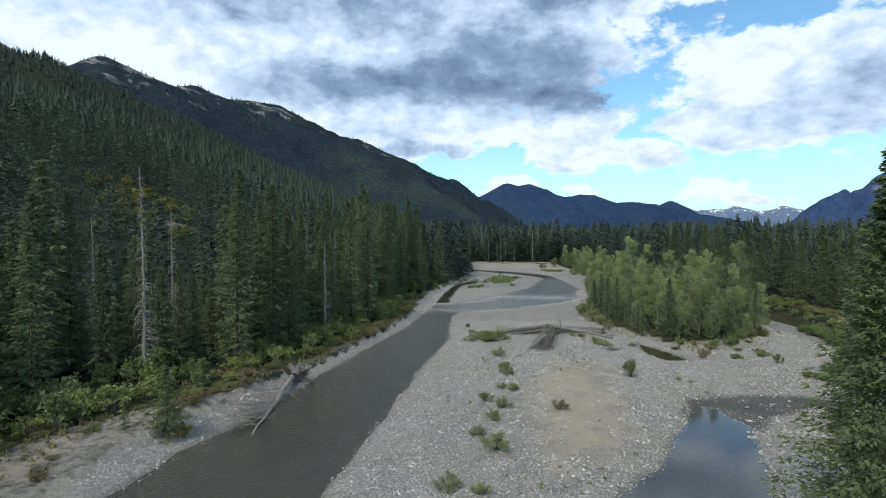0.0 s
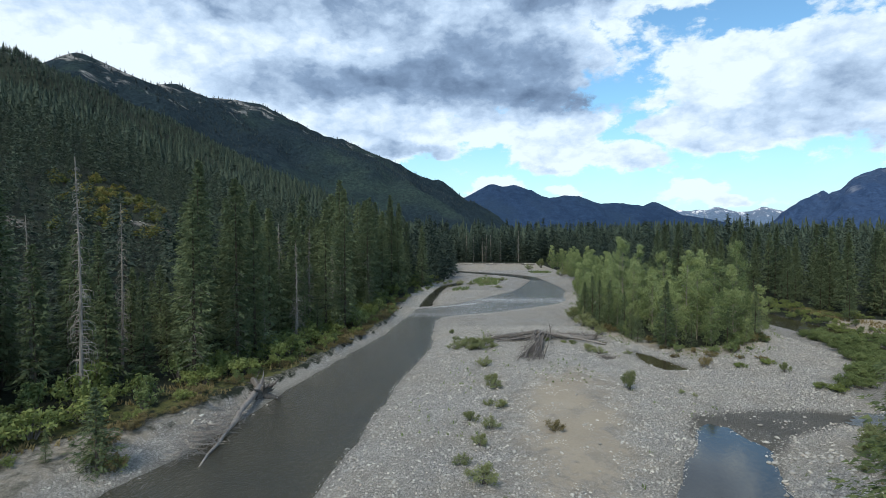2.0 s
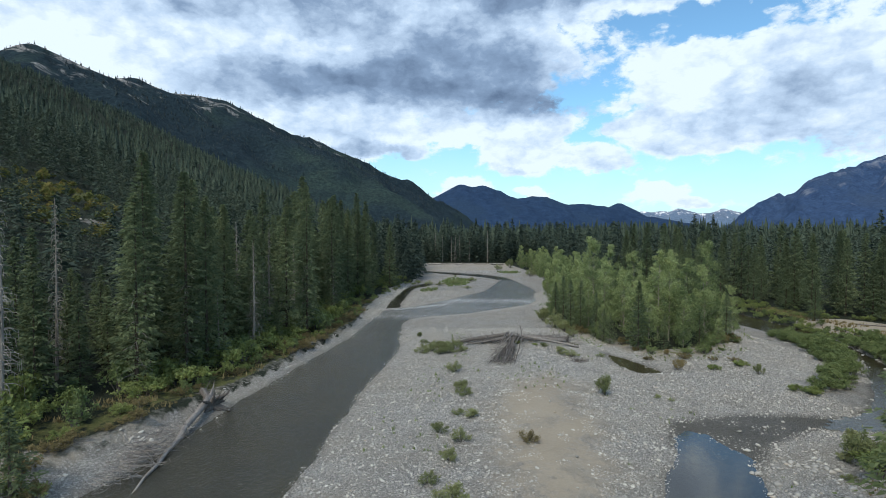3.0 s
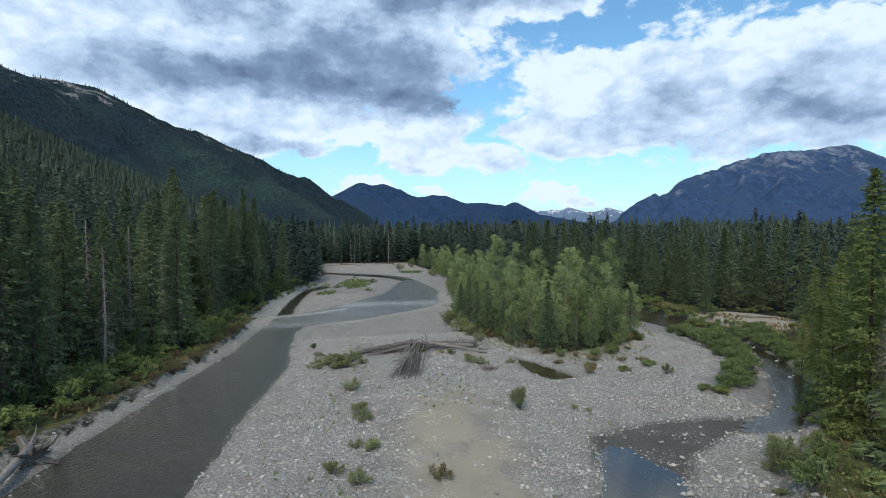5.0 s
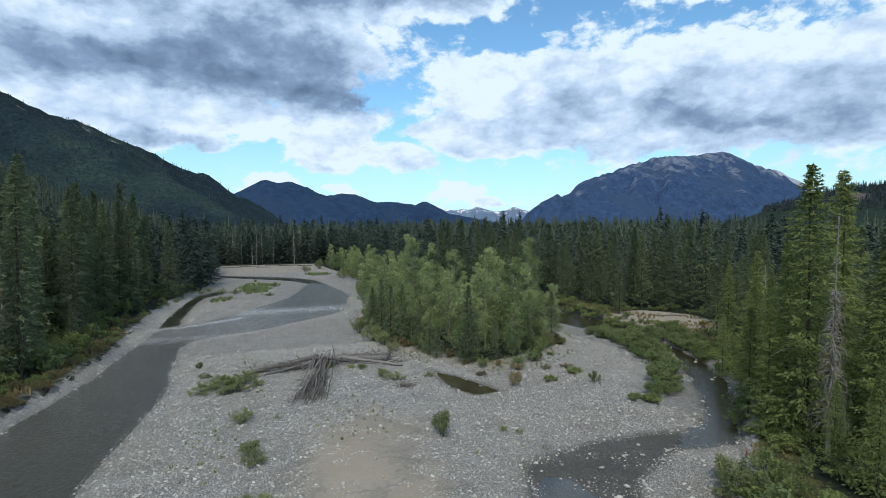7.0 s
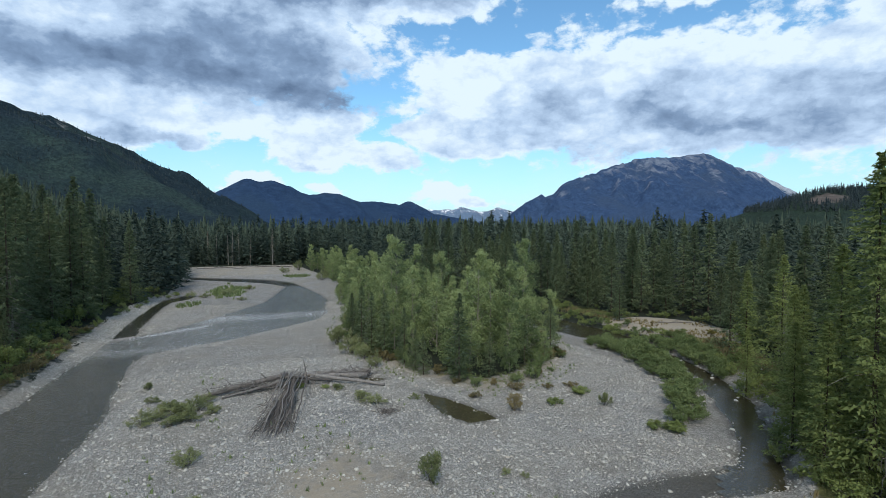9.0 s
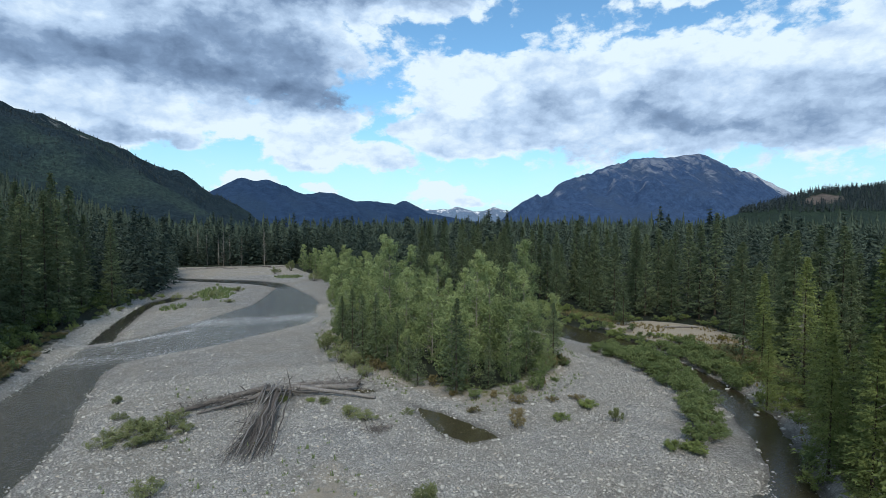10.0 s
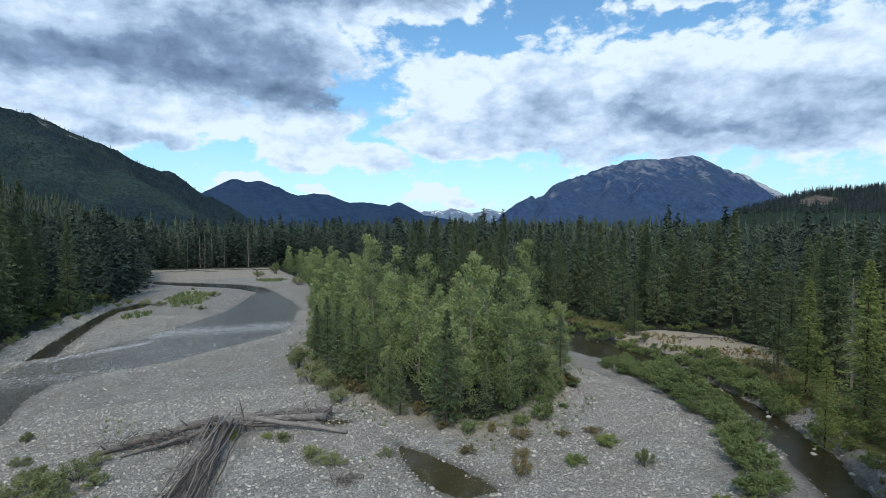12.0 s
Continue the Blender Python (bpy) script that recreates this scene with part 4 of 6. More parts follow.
def broadleaf_model(seed, h, r, n, material, label, leaf=0.135):
    rng = np.random.default_rng(seed)
    t = thing("cottonwood", label, "tree", "young cottonwoods")
    p, q = pole(rng, h * 0.95, 0.007 * h + 0.02, rng.uniform(-0.04, 0.04), 0.02)
    pieces = [tube(p, np.maximum(q, 0.015), 7, rng, 0.1)]
    tips = []
    for k in range(int(28 + 1.4 * h)):
        u = rng.uniform(0.02, 0.95) ** 1.15
        z, a = u * h, k * 2.4 + rng.random()
        ln = r * (1.05 - 0.75 * u) * min(1.0, 0.6 + 2.2 * u) * rng.uniform(0.65, 1.1)
        c = np.array([np.interp(z, p[:, 2], p[:, 0]), np.interp(z, p[:, 2], p[:, 1]), z])
        o = np.array([math.cos(a), math.sin(a), 0])
        e = c + o * ln + (0, 0, ln * rng.uniform(0.35, 0.9))
        m = c + o * ln * 0.55 + (0, 0, ln * 0.25)
        pieces.append(tube([c, m, e], [0.035, 0.022, 0.008], 3))
        tips.append((c, m, e, ln))
    v, f = joined(pieces)
    part("trunk", mesh_from("trunk", v, f, PALE_BARK, True), t)
    pts = []
    for c, m, e, ln in tips:
        k = int(n * ln / sum(q[3] for q in tips))
        s = rng.beta(2.8, 1.0, k)[:, None]
        pts.append(m + (e - m) * (s * 1.5 - 0.45) + rng.normal(size=(k, 3)) * (0.12 + 0.12 * ln))
    top = np.stack([rng.normal(0, 0.22, n // 12), rng.normal(0, 0.22, n // 12), rng.uniform(0.84, 1.0, n // 12) * h], 1) + (p[-1] * (1, 1, 0))
    pts.append(top)
    v, f = flecks(rng, np.concatenate(pts), leaf)
    # sunlit tops painted in: leaf colour lightens with height in the crown
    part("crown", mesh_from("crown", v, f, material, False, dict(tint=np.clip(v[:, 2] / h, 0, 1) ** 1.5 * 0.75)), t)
    return t


def bush_model(seed, n, material, label, leaf=0.13, tall=1.0, name="bush", group="bushes"):
    """A bush one metre in radius."""
    rng = np.random.default_rng(seed)
    t = thing(name, label, "shrub", group)
    pieces, pts = [], []
    for k in range(13):
        a, tilt = k * 2.4 + rng.random(), rng.uniform(0.05, 0.95)
        e = np.array([math.cos(a) * tilt, math.sin(a) * tilt, tall * rng.uniform(0.6, 1.15) * (1.05 - 0.55 * tilt)])
        m = e * (0.45, 0.45, 0.6)
        pieces.append(tube([(0.1 * e[0], 0.1 * e[1], -0.15), m, e], [0.028, 0.018, 0.006], 3))
        c = n // 13
        s = rng.beta(1.8, 1.0, c)[:, None]
        pts.append(m * (1 - s) * 0.9 + e * s * 1.08 + rng.normal(size=(c, 3)) * (0.14, 0.14, 0.12) * (1.25 - 0.7 * s))
    v, f = joined(pieces)
    part("stem", mesh_from("stem", v, f, DRIFT_DARK), t)["kind"] = "stuff"
    pts = np.concatenate(pts)
    pts[:, 2] = np.abs(pts[:, 2]) + 0.02
    pts = np.concatenate([pts, pts[: len(pts) // 3] + rng.normal(size=(len(pts) // 3, 3)) * 0.06])
    v, f = flecks(rng, pts, leaf * 0.92, 0.6)
    # light from above put into the colour: upper leaves are lighter
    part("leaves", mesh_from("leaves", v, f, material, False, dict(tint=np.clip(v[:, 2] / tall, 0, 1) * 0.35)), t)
    return t


def stood(x, y, turn=0.0, scale=1.0, tall=1.0, sink=0.0, lean=0.0):
    m = Matrix.LocRotScale((x, y, height(x, y) - sink), Euler((lean, 0, turn)), (scale, scale, scale * tall))
    return m


def put(models, rows, rng):
    """Stands copies of the models at the rows x, y, scale, tall; the models themselves take the first rows."""
    for k, (x, y, sc, tall) in enumerate(rows):
        src = models[k % len(models)]
        m = stood(x, y, rng.random() * 6.28, sc, tall, 0.05)
        if k < len(models):
            src.matrix_world = m
        else:
            c = copy_thing(src, Matrix())
            c.matrix_basis = m


def scattered(rng, x0, x1, y0, y1, gap, keep):
    """Jittered places, one to a cell, where keep(x, y) holds."""
    ax, ay = np.arange(x0, x1, gap), np.arange(y0, y1, gap)
    X, Y = np.meshgrid(ax, ay)
    x = X.ravel() + rng.uniform(0.05, 0.95, X.size) * gap
    y = Y.ravel() + rng.uniform(0.05, 0.95, X.size) * gap
    ok = keep(x, y)
    return x[ok], y[ok]


def left_of(x, y):
    return np.interp(y, LEFT_Y, LEFT_X) - x


def right_of(x, y):
    return x - np.interp(y, RIGHT_Y, RIGHT_X)


# ---- woods ----
rng = np.random.default_rng(5)
DARK = "dark green conifer with drooping boughs in the valley forest"
MOSSY = "tall dark green conifer hung with grey dead twigs"
conifers = [conifer_model(11, 25, 3.6, 330, 21, NEEDLES, MOSSY, 0.34, 0.72, 0.04, 1.2, 0.44, 0.4),
            conifer_model(12, 27, 3.0, 340, 19, NEEDLES, "slender dark green conifer with grey lower branches", 0.42, 0.62, 0.06, 1.6, 0.42, 0.45),
            conifer_model(13, 21, 3.9, 310, 22, NEEDLES, DARK, 0.24, 0.86, 0.03, 0, 0.44),
            conifer_model(14, 24, 3.3, 320, 21, NEEDLES, MOSSY, 0.34, 0.7, 0.04, 0.8, 0.43, 0.4),
            conifer_model(15, 17, 3.7, 300, 22, NEEDLES, "dense young dark green conifer at the forest edge", 0.18, 0.9, 0.03, 0, 0.42),
            conifer_model(16, 22, 4.4, 340, 23, NEEDLES, "broad dark green conifer with level boughs", 0.14, 0.86, 0.03, 0, 0.44),
            conifer_model(17, 20.5, 4.0, 320, 22, NEEDLES, "broad dark green conifer with level boughs", 0.18, 0.82, 0.04, 0, 0.42)]
inner = [conifer_model(111, 25, 3.8, 190, 17, NEEDLES, DARK, 0.3, 0.76, 0.05, 0.4, 0.72),
         conifer_model(112, 27, 3.4, 190, 17, NEEDLES, DARK, 0.36, 0.7, 0.06, 0, 0.7),
         conifer_model(113, 21, 4.1, 180, 17, NEEDLES, DARK, 0.2, 0.84, 0.04, 0, 0.7),
         conifer_model(114, 19, 4.0, 170, 17, NEEDLES, DARK, 0.16, 0.88, 0.03, 0, 0.68)]


def left_wood(x, y):
    return (left_of(x, y) > np.interp(y, [42, 47, 52, 60, 66, 125, 150, 190, 215], [18, 17, 13.5, 11, 9.5, 9, 8, 4, 1.0]) + np.where(y < 190, 3, 1) * np.sin(y * 0.23)) & (y > 22)


def right_wood(x, y):
    d = right_of(x, y)
    return (d > np.where(y < 62, 4.5, np.where(y < 90, 6, np.where(y < 125, 14, 7))) + 2 * np.sin(y * 0.4)) & (y > 14)


lx, ly = scattered(rng, -75, 0, 22, 262, 5.4, lambda x, y: left_wood(x, y) & (left_of(x, y) < 34) & (np.hypot(x + 38.5, y - 52) > 6) & (np.hypot(x - -30.8, y - 107.8) > 4) & (np.hypot(x - -27.5, y - 112.4) > 4))
rx, ry = scattered(rng, 28, 130, 40, 215, 6.2, lambda x, y: right_wood(x, y) & (right_of(x, y) < 34) & ~((y < 80) & (right_of(x, y) < 17)) & (sdist(DRY_TURF, x, y) > 2) & (np.hypot(x - 81.5, y - 83.6) > 3))
near_x, near_y = np.concatenate([lx, rx]), np.concatenate([ly, ry])
far = np.minimum(np.hypot(near_x - 2, near_y - 15), np.hypot(near_x - 13, near_y - 46)) + np.where(near_x < 0, 0, -12)
order = np.argsort(far)
keep = order[:212]


def young_growth(x, y):
    """Lower, younger woods below the open rocks of the hill."""
    a = -np.asarray(x) / (np.asarray(y) + 5.0)
    return np.where((a > 0.5) & (a < 0.88) & (np.asarray(y) > 62), 0.68, 1.0)


front = [i for i in keep if (left_of(near_x[i], near_y[i]) if near_x[i] < 0 else right_of(near_x[i], near_y[i]) - 4) < 17][:72]
back = [i for i in keep if i not in set(front)]
put(conifers[:4], [(near_x[i], near_y[i], rng.uniform(0.7, 1.18) * young_growth(near_x[i], near_y[i]), rng.uniform(0.92, 1.1)) for i in front if near_x[i] < 0], rng)
put(conifers[4:], [(near_x[i], near_y[i], rng.uniform(0.62, 1.0), rng.uniform(0.9, 1.08)) for i in front if near_x[i] > 0], rng)
put(inner, [(near_x[i], near_y[i], (rng.uniform(0.66, 1.12) if near_x[i] < 0 else rng.uniform(0.62, 0.86)) * young_growth(near_x[i], near_y[i]), rng.uniform(0.9, 1.08)) for i in back], rng)
rest_x, rest_y = near_x[order[212:]], near_y[order[212:]]


def woods(name, label, xs, ys, templates, material, lo, hi, rng, ground_z=None, size=None):
    """One joined mesh of many trees."""
    z = relief(xs, ys)[0] if ground_z is None else ground_z
    V, F, T, at = [], [], [], 0
    which = rng.integers(0, len(templates), len(xs))
    for k, (v, f) in enumerate(templates):
        i = np.nonzero(which == k)[0]
        a, s = rng.random(len(i)) * 6.28, (lo + (hi - lo) * rng.random(len(i)) ** 1.4) * (1.0 if size is None else size[i])
        w = s * rng.uniform(0.85, 1.2, len(i))
        c, sn = np.cos(a)[:, None], np.sin(a)[:, None]
        X = (v[None, :, 0] * c - v[None, :, 1] * sn) * w[:, None] + xs[i][:, None]
        Y = (v[None, :, 0] * sn + v[None, :, 1] * c) * w[:, None] + ys[i][:, None]
        Z = v[None, :, 2] * s[:, None] + z[i][:, None] - 0.3
        V.append(np.stack([X, Y, Z], -1).reshape(-1, 3))
        F.append((f[None] + (np.arange(len(i)) * len(v))[:, None, None] + at).reshape(-1, 3))
        T.append(np.repeat(rng.random(len(i)), len(v)))
        at += len(i) * len(v)
    me = mesh_from(name, np.concatenate(V), np.concatenate(F), material, False, dict(tint=np.concatenate(T)))
    return tagged(new(name, me), label, "forest", kind="stuff")


def light_tree(seed, h, r, boughs, sprigs, power=0.8):
    return conifer_crown(np.random.default_rng(seed), h, r, boughs, sprigs, 0.04, 0.24, power, 1.5, 0.25)


def spike_tree(seed, h, r, tiers, per):
    """A far conifer: tiers of ragged skirts."""
    g = np.random.default_rng(seed)
    tris = []
    for k in range(tiers):
        z0 = h * (0.05 + 0.86 * k / tiers)
        rr = r * (1 - k / tiers) ** 0.8
        ph = g.random() * 6
        for j in range(per):
            a = ph + 6.283 * j / per + g.uniform(-0.3, 0.3)
            rad = rr * g.uniform(0.7, 1.25)
            w = 3.0 / per * g.uniform(0.6, 1.1)
            lo = z0 - h * g.uniform(0.0, 0.05)
            tris.append([(math.cos(a - w) * rad, math.sin(a - w) * rad, lo), (math.cos(a + w) * rad * 0.8, math.sin(a + w) * rad * 0.8, lo + h * g.uniform(-0.02, 0.03)),
                         (math.cos(a) * rad * 0.05, math.sin(a) * rad * 0.05, min(z0 + h * g.uniform(0.10, 0.17), h))])
    v = np.array(tris).reshape(-1, 3)
    return v, np.arange(len(v)).reshape(-1, 3)


MID = [light_tree(40 + k, h, r, w, 5, pw) for k, (h, r, w, pw) in enumerate([(22, 4.6, 66, 0.85), (25, 4.2, 70, 0.8), (18, 4.6, 60, 0.9), (23, 4.4, 66, 0.85)])]
FAR = [spike_tree(60 + k, h, r, w, 5) for k, (h, r, w) in enumerate([(22, 4.6, 7), (27, 4.2, 8), (18, 4.4, 6)])]
TINY = [spike_tree(70 + k, h, r, 5, 4) for k, (h, r) in enumerate([(17, 4.2), (20, 4.4)])]

ax, ay = scattered(rng, -110, -5, -15, 320, 6.4, lambda x, y: left_wood(x, np.maximum(y, 23)) & (left_of(x, y) > 34) & (left_of(x, y) < 48))
bx, by = scattered(rng, 28, 190, -10, 215, 6.6, lambda x, y: (right_of(x, y) > 34) & (right_of(x, y) < 52))
cx, cy = scattered(rng, -60, 160, 215, 345, 6.6, lambda x, y: ((y > 308) | ((left_of(x, y) > 4) & (left_of(x, y) < 34)) | ((right_of(x, y) > 8) & (right_of(x, y) < 36))))
def open_slope(x, y):
    u, v = (x + 146) * 0.78 + (y - 214) * 0.62, (y - 214) * 0.78 - (x + 146) * 0.62
    o = np.exp(-(u / 20) ** 2 - (v / 44) ** 2) + np.exp(-((x + 119) / 12) ** 2 - ((y - 139) / 10) ** 2) + np.exp(-((x + 110) / 12) ** 2 - ((y - 178) / 16) ** 2)
    return o + 0.2 * fbm(x / 14, y / 14, 3, 8)


ex, ey = scattered(rng, -14, 62, 304, 330, 4.4, lambda x, y: y > 304)
cx, cy = np.concatenate([cx, ex]), np.concatenate([cy, ey])
woods("valley_forest", "dense dark green conifer forest on the valley floor", np.concatenate([rest_x, ax, bx, cx]), np.concatenate([rest_y, ay, by, cy]), MID, HAZED_NEEDLES, 0.5, 1.05, rng)
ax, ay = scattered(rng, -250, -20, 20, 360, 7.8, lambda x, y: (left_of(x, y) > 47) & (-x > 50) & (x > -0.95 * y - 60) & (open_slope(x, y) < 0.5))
woods("slope_forest", "dark conifers covering the lower slope", ax, ay, MID, HAZED_NEEDLES, 0.45, 1.1, rng, None, np.where(ax > -150, young_growth(ax, ay), 1.0))
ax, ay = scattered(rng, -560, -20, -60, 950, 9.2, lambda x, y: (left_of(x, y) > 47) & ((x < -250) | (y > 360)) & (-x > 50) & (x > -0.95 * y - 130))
woods("hill_crest_forest", "dark conifers up to the crest of the near hill", ax, ay, FAR, HAZED_NEEDLES, 0.35, 0.9, rng, None, np.interp(ax, [-460, -330], [0.5, 1.0]))
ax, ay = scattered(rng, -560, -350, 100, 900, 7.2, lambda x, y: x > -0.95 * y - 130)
woods("crest_forest", "small dark conifers crowding the hill crest", ax, ay, TINY, HAZED_NEEDLES, 0.35, 0.6, rng)


def mid_distance(x, y):
    return np.hypot(x - 13, y - 46) < 300


mx, my = scattered(rng, 60, 330, 20, 345, 8.6, lambda x, y: (right_of(x, y) > 50) & mid_distance(x, y) & ((y < 330) | (x > 160)))
woods("right_forest", "dense dark conifers behind the brook", mx, my, MID, HAZED_NEEDLES, 0.55, 0.95, rng)
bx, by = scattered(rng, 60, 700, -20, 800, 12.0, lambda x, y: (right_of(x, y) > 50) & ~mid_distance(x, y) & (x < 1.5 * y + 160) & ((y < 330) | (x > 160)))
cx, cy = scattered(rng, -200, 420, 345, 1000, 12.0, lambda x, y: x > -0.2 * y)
woods("distant_forest", "dense dark conifer forest stretching up the valley", np.concatenate([bx, cx]), np.concatenate([by, cy]), FAR, HAZED_NEEDLES, 0.5, 1.1, rng)


def ridge_woods(name, label, hill, gap, keep, rng, lo, hi):
    ob, X, Y, Z = hill
    x0, y0, cell = X[0, 0], Y[0, 0], X[0, 1] - X[0, 0]
    xs, ys = scattered(rng, X.min() + cell, X.max() - 2 * cell, Y.min() + cell, Y.max() - 2 * cell, gap, lambda x, y: x > -9e9)
    i, j = (ys - y0) / cell, (xs - x0) / cell
    a, b = np.floor(i).astype(int), np.floor(j).astype(int)
    u, v = i - a, j - b
    z = (Z[a, b] * (1 - v) + Z[a, b + 1] * v) * (1 - u) + (Z[a + 1, b] * (1 - v) + Z[a + 1, b + 1] * v) * u
    ok = keep(xs, ys, z)
    woods(name, label, xs[ok], ys[ok], TINY, HAZED_RIDGE_NEEDLES, lo, hi, rng, z[ok])


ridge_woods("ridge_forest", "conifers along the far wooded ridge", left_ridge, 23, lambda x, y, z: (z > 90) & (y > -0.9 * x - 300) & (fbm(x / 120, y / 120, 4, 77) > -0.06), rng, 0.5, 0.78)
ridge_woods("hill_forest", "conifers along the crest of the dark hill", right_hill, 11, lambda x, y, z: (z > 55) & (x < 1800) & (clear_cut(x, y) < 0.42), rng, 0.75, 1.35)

# the great conifer close by and the tall ones on the right bank
FIR_NEEDLES = foliage("fir_needles", (0.106, 0.145, 0.070), (0.201, 0.250, 0.117), (0.307, 0.350, 0.160), 0.45)
big = conifer_model(21, 27, 7.0, 640, 62, FIR_NEEDLES, "tall broad conifer with long drooping boughs", 0.26, 1.15, 0.02, 0, 0.38, 0.2)
big.matrix_world = stood(25.1, 28.6, 0.7)
cedars = [conifer_model(22, 25, 4.2, 420, 26, NEEDLES_FRESH, "tall yellow-green cedar beside the brook", 0.42, 0.7, 0.02, 0.6, 0.38, 0.35),
          conifer_model(23, 19, 3.7, 360, 22, NEEDLES_FRESH, "yellow-green cedar with drooping sprays", 0.42, 0.76, 0.02, 0, 0.36, 0.3)]
put(cedars, [(50.3, 55.0, 1.0, 1.0), (54.5, 60, 0.95, 1.0), (56, 56, 0.9, 1.1), (61.5, 66.0, 0.45, 1.0), (67, 71.5, 0.55, 0.95), (64, 76, 0.45, 1.0), (57, 50, 1.0, 1.0), (46.5, 50, 0.4, 1.0), (64, 61, 0.75, 1), (70, 76, 0.85, 1),
             (48.6, 57.4, 0.5, 1.0), (52.5, 62.5, 0.6, 1.0), (57.5, 66, 0.55, 1.0), (45, 46, 0.5, 1.0), (52, 50, 0.7, 1.0), (74, 84, 0.7, 1.0)], rng)
snags = [snag_model(31, 25, 0.24, 210, 0.8), snag_model(32, 20, 0.22, 180, 0.9), snag_model(33, 17, 0.2, 60, 0.3)]
put(snags, [(-40.2, 56.3, 1.05, 1.0), (-37, 108, 1.0, 1.0), (-31, 105, 1.0, 0.75), (-28, 90, 0.85, 0.8), (81.5, 83.6, 0.62, 1.05), (-27, 118, 0.9, 1.0), (-46, 72, 0.9, 1.0),
             (-23, 130, 0.9, 0.8), (-31, 84, 0.9, 0.7), (-52, 64, 0.9, 0.9), (-48, 130, 1, 1.1)], rng)
shaggy = snag_model(34, 20, 0.2, 480, 0.7, 0.7)
shaggy.matrix_world = stood(49.3, 52.3, 0.4)
for x, y, sc in [(-30.8, 107.8, 0.95), (-27.5, 112.4, 0.8)]:
    copy_thing(snags[1], Matrix()).matrix_basis = stood(x, y, x, sc)
for k in range(8):
    x, y = rng.uniform(-2, 30), rng.uniform(303, 318)
    copy_thing(snags[1 + k % 2], Matrix()).matrix_basis = stood(x, max(y, 303), rng.random() * 6.28, rng.uniform(0.55, 0.95))

# cottonwood grove on the gravel bar
LIGHT = "young light green cottonwood in the grove on the gravel bar"
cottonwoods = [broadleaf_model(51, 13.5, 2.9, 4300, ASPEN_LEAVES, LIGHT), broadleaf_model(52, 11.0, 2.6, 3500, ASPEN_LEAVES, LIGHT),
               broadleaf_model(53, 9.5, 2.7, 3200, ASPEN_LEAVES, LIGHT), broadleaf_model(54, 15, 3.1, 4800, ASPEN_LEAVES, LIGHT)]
tx, ty = scattered(rng, 24, 64, 86, 150, 4.7, lambda x, y: sdist(GROVE, x, y) < -0.3)
size = np.clip(0.62 + 0.09 * -sdist(GROVE, tx, ty), 0.5, 1.0)
rows = [(x, y, s * rng.uniform(0.66, 1.14), rng.uniform(0.85, 1.12)) for x, y, s in zip(tx, ty, size)]
def belt(x, y):
    d = x - np.interp(y, [140, 164, 203, 240, 275], [33, 33.5, 42, 43.5, 42])
    return (d > 0) & (d < 15) & (sdist(GROVE, x, y) > 1)


fx, fy = scattered(rng, 30, 66, 142, 280, 5.6, belt)
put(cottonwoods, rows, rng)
distant = [broadleaf_model(55, 12, 2.4, 1300, ASPEN_LEAVES, "light green cottonwood along the far gravel", 0.26), broadleaf_model(56, 10, 2.2, 1100, ASPEN_LEAVES, "light green cottonwood along the far gravel", 0.26)]
put(distant, [(x, y, rng.uniform(0.7, 1.0), rng.uniform(0.9, 1.1)) for x, y in zip(fx, fy)], rng)
saplings = [conifer_model(24, 10, 2.2, 200, 18, NEEDLES, "young blue-green spruce among the cottonwoods", 0.16, 0.88, 0.02, 0, 0.26),
            conifer_model(25, 7.5, 1.8, 160, 18, NEEDLES, "small dark green conifer on the bank", 0.16, 0.9, 0.02, 0, 0.24)]
put(saplings, [(34, 93, 1.15, 1.0), (-30.0, 44.3, 1.3, 0.75), (28.5, 108, 1.0, 1.0), (38, 92.5, 0.8, 1.0), (27.5, 118, 1.0, 1.0), (46, 97, 0.8, 1), (-34.0, 43.9, 0.3, 1.0), (30.5, 100, 0.8, 1.0),
               (81, 118, 0.9, 1), (84, 122, 0.8, 1), (-26, 96, 0.7, 1), (-22.5, 125, 0.9, 1), (91, 97, 1.2, 1), (95, 103, 1.3, 1), (88, 90, 1.1, 1), (30.1, 103.5, 1.0, 1.1), (27.2, 110.5, 0.9, 1.1), (30.8, 97.5, 0.75, 1), (52, 99.5, 0.9, 1), (27, 123, 1.1, 1), (80, 91.5, 1.25, 1)], rng)

# ---- bushes ----
GREY_GREEN = "low grey-green willow bush growing on the gravel bar"
willows = [bush_model(81, 1100, SALLOW_LEAVES, GREY_GREEN, 0.065, 1.0, "willow_bush", "willow bushes on the gravel bar"),
           bush_model(82, 1050, SALLOW_LEAVES, GREY_GREEN, 0.062, 1.25, "willow_bush", "willow bushes on the gravel bar")]
BAR_BUSHES = [(20.9, 68.8, 1.1, 1.5), (3.4, 79.3, 1.1, 0.8), (4, 70.5, 1.1, 0.8), (4.1, 68.6, 0.9, 0.8), (4.6, 61, 1.0, 0.6), (3.2, 62, 0.7, 0.6), (1, 57.2, 0.85, 0.9), (3.1, 54.8, 0.85, 1.0), (2, 51, 0.85, 0.9),
    (0.3, 47.2, 0.8, 0.7), (2.1, 43.6, 1.35, 0.8), (-2, 36, 0.95, 0.8), (0.5, 35.2, 0.8, 0.8)]
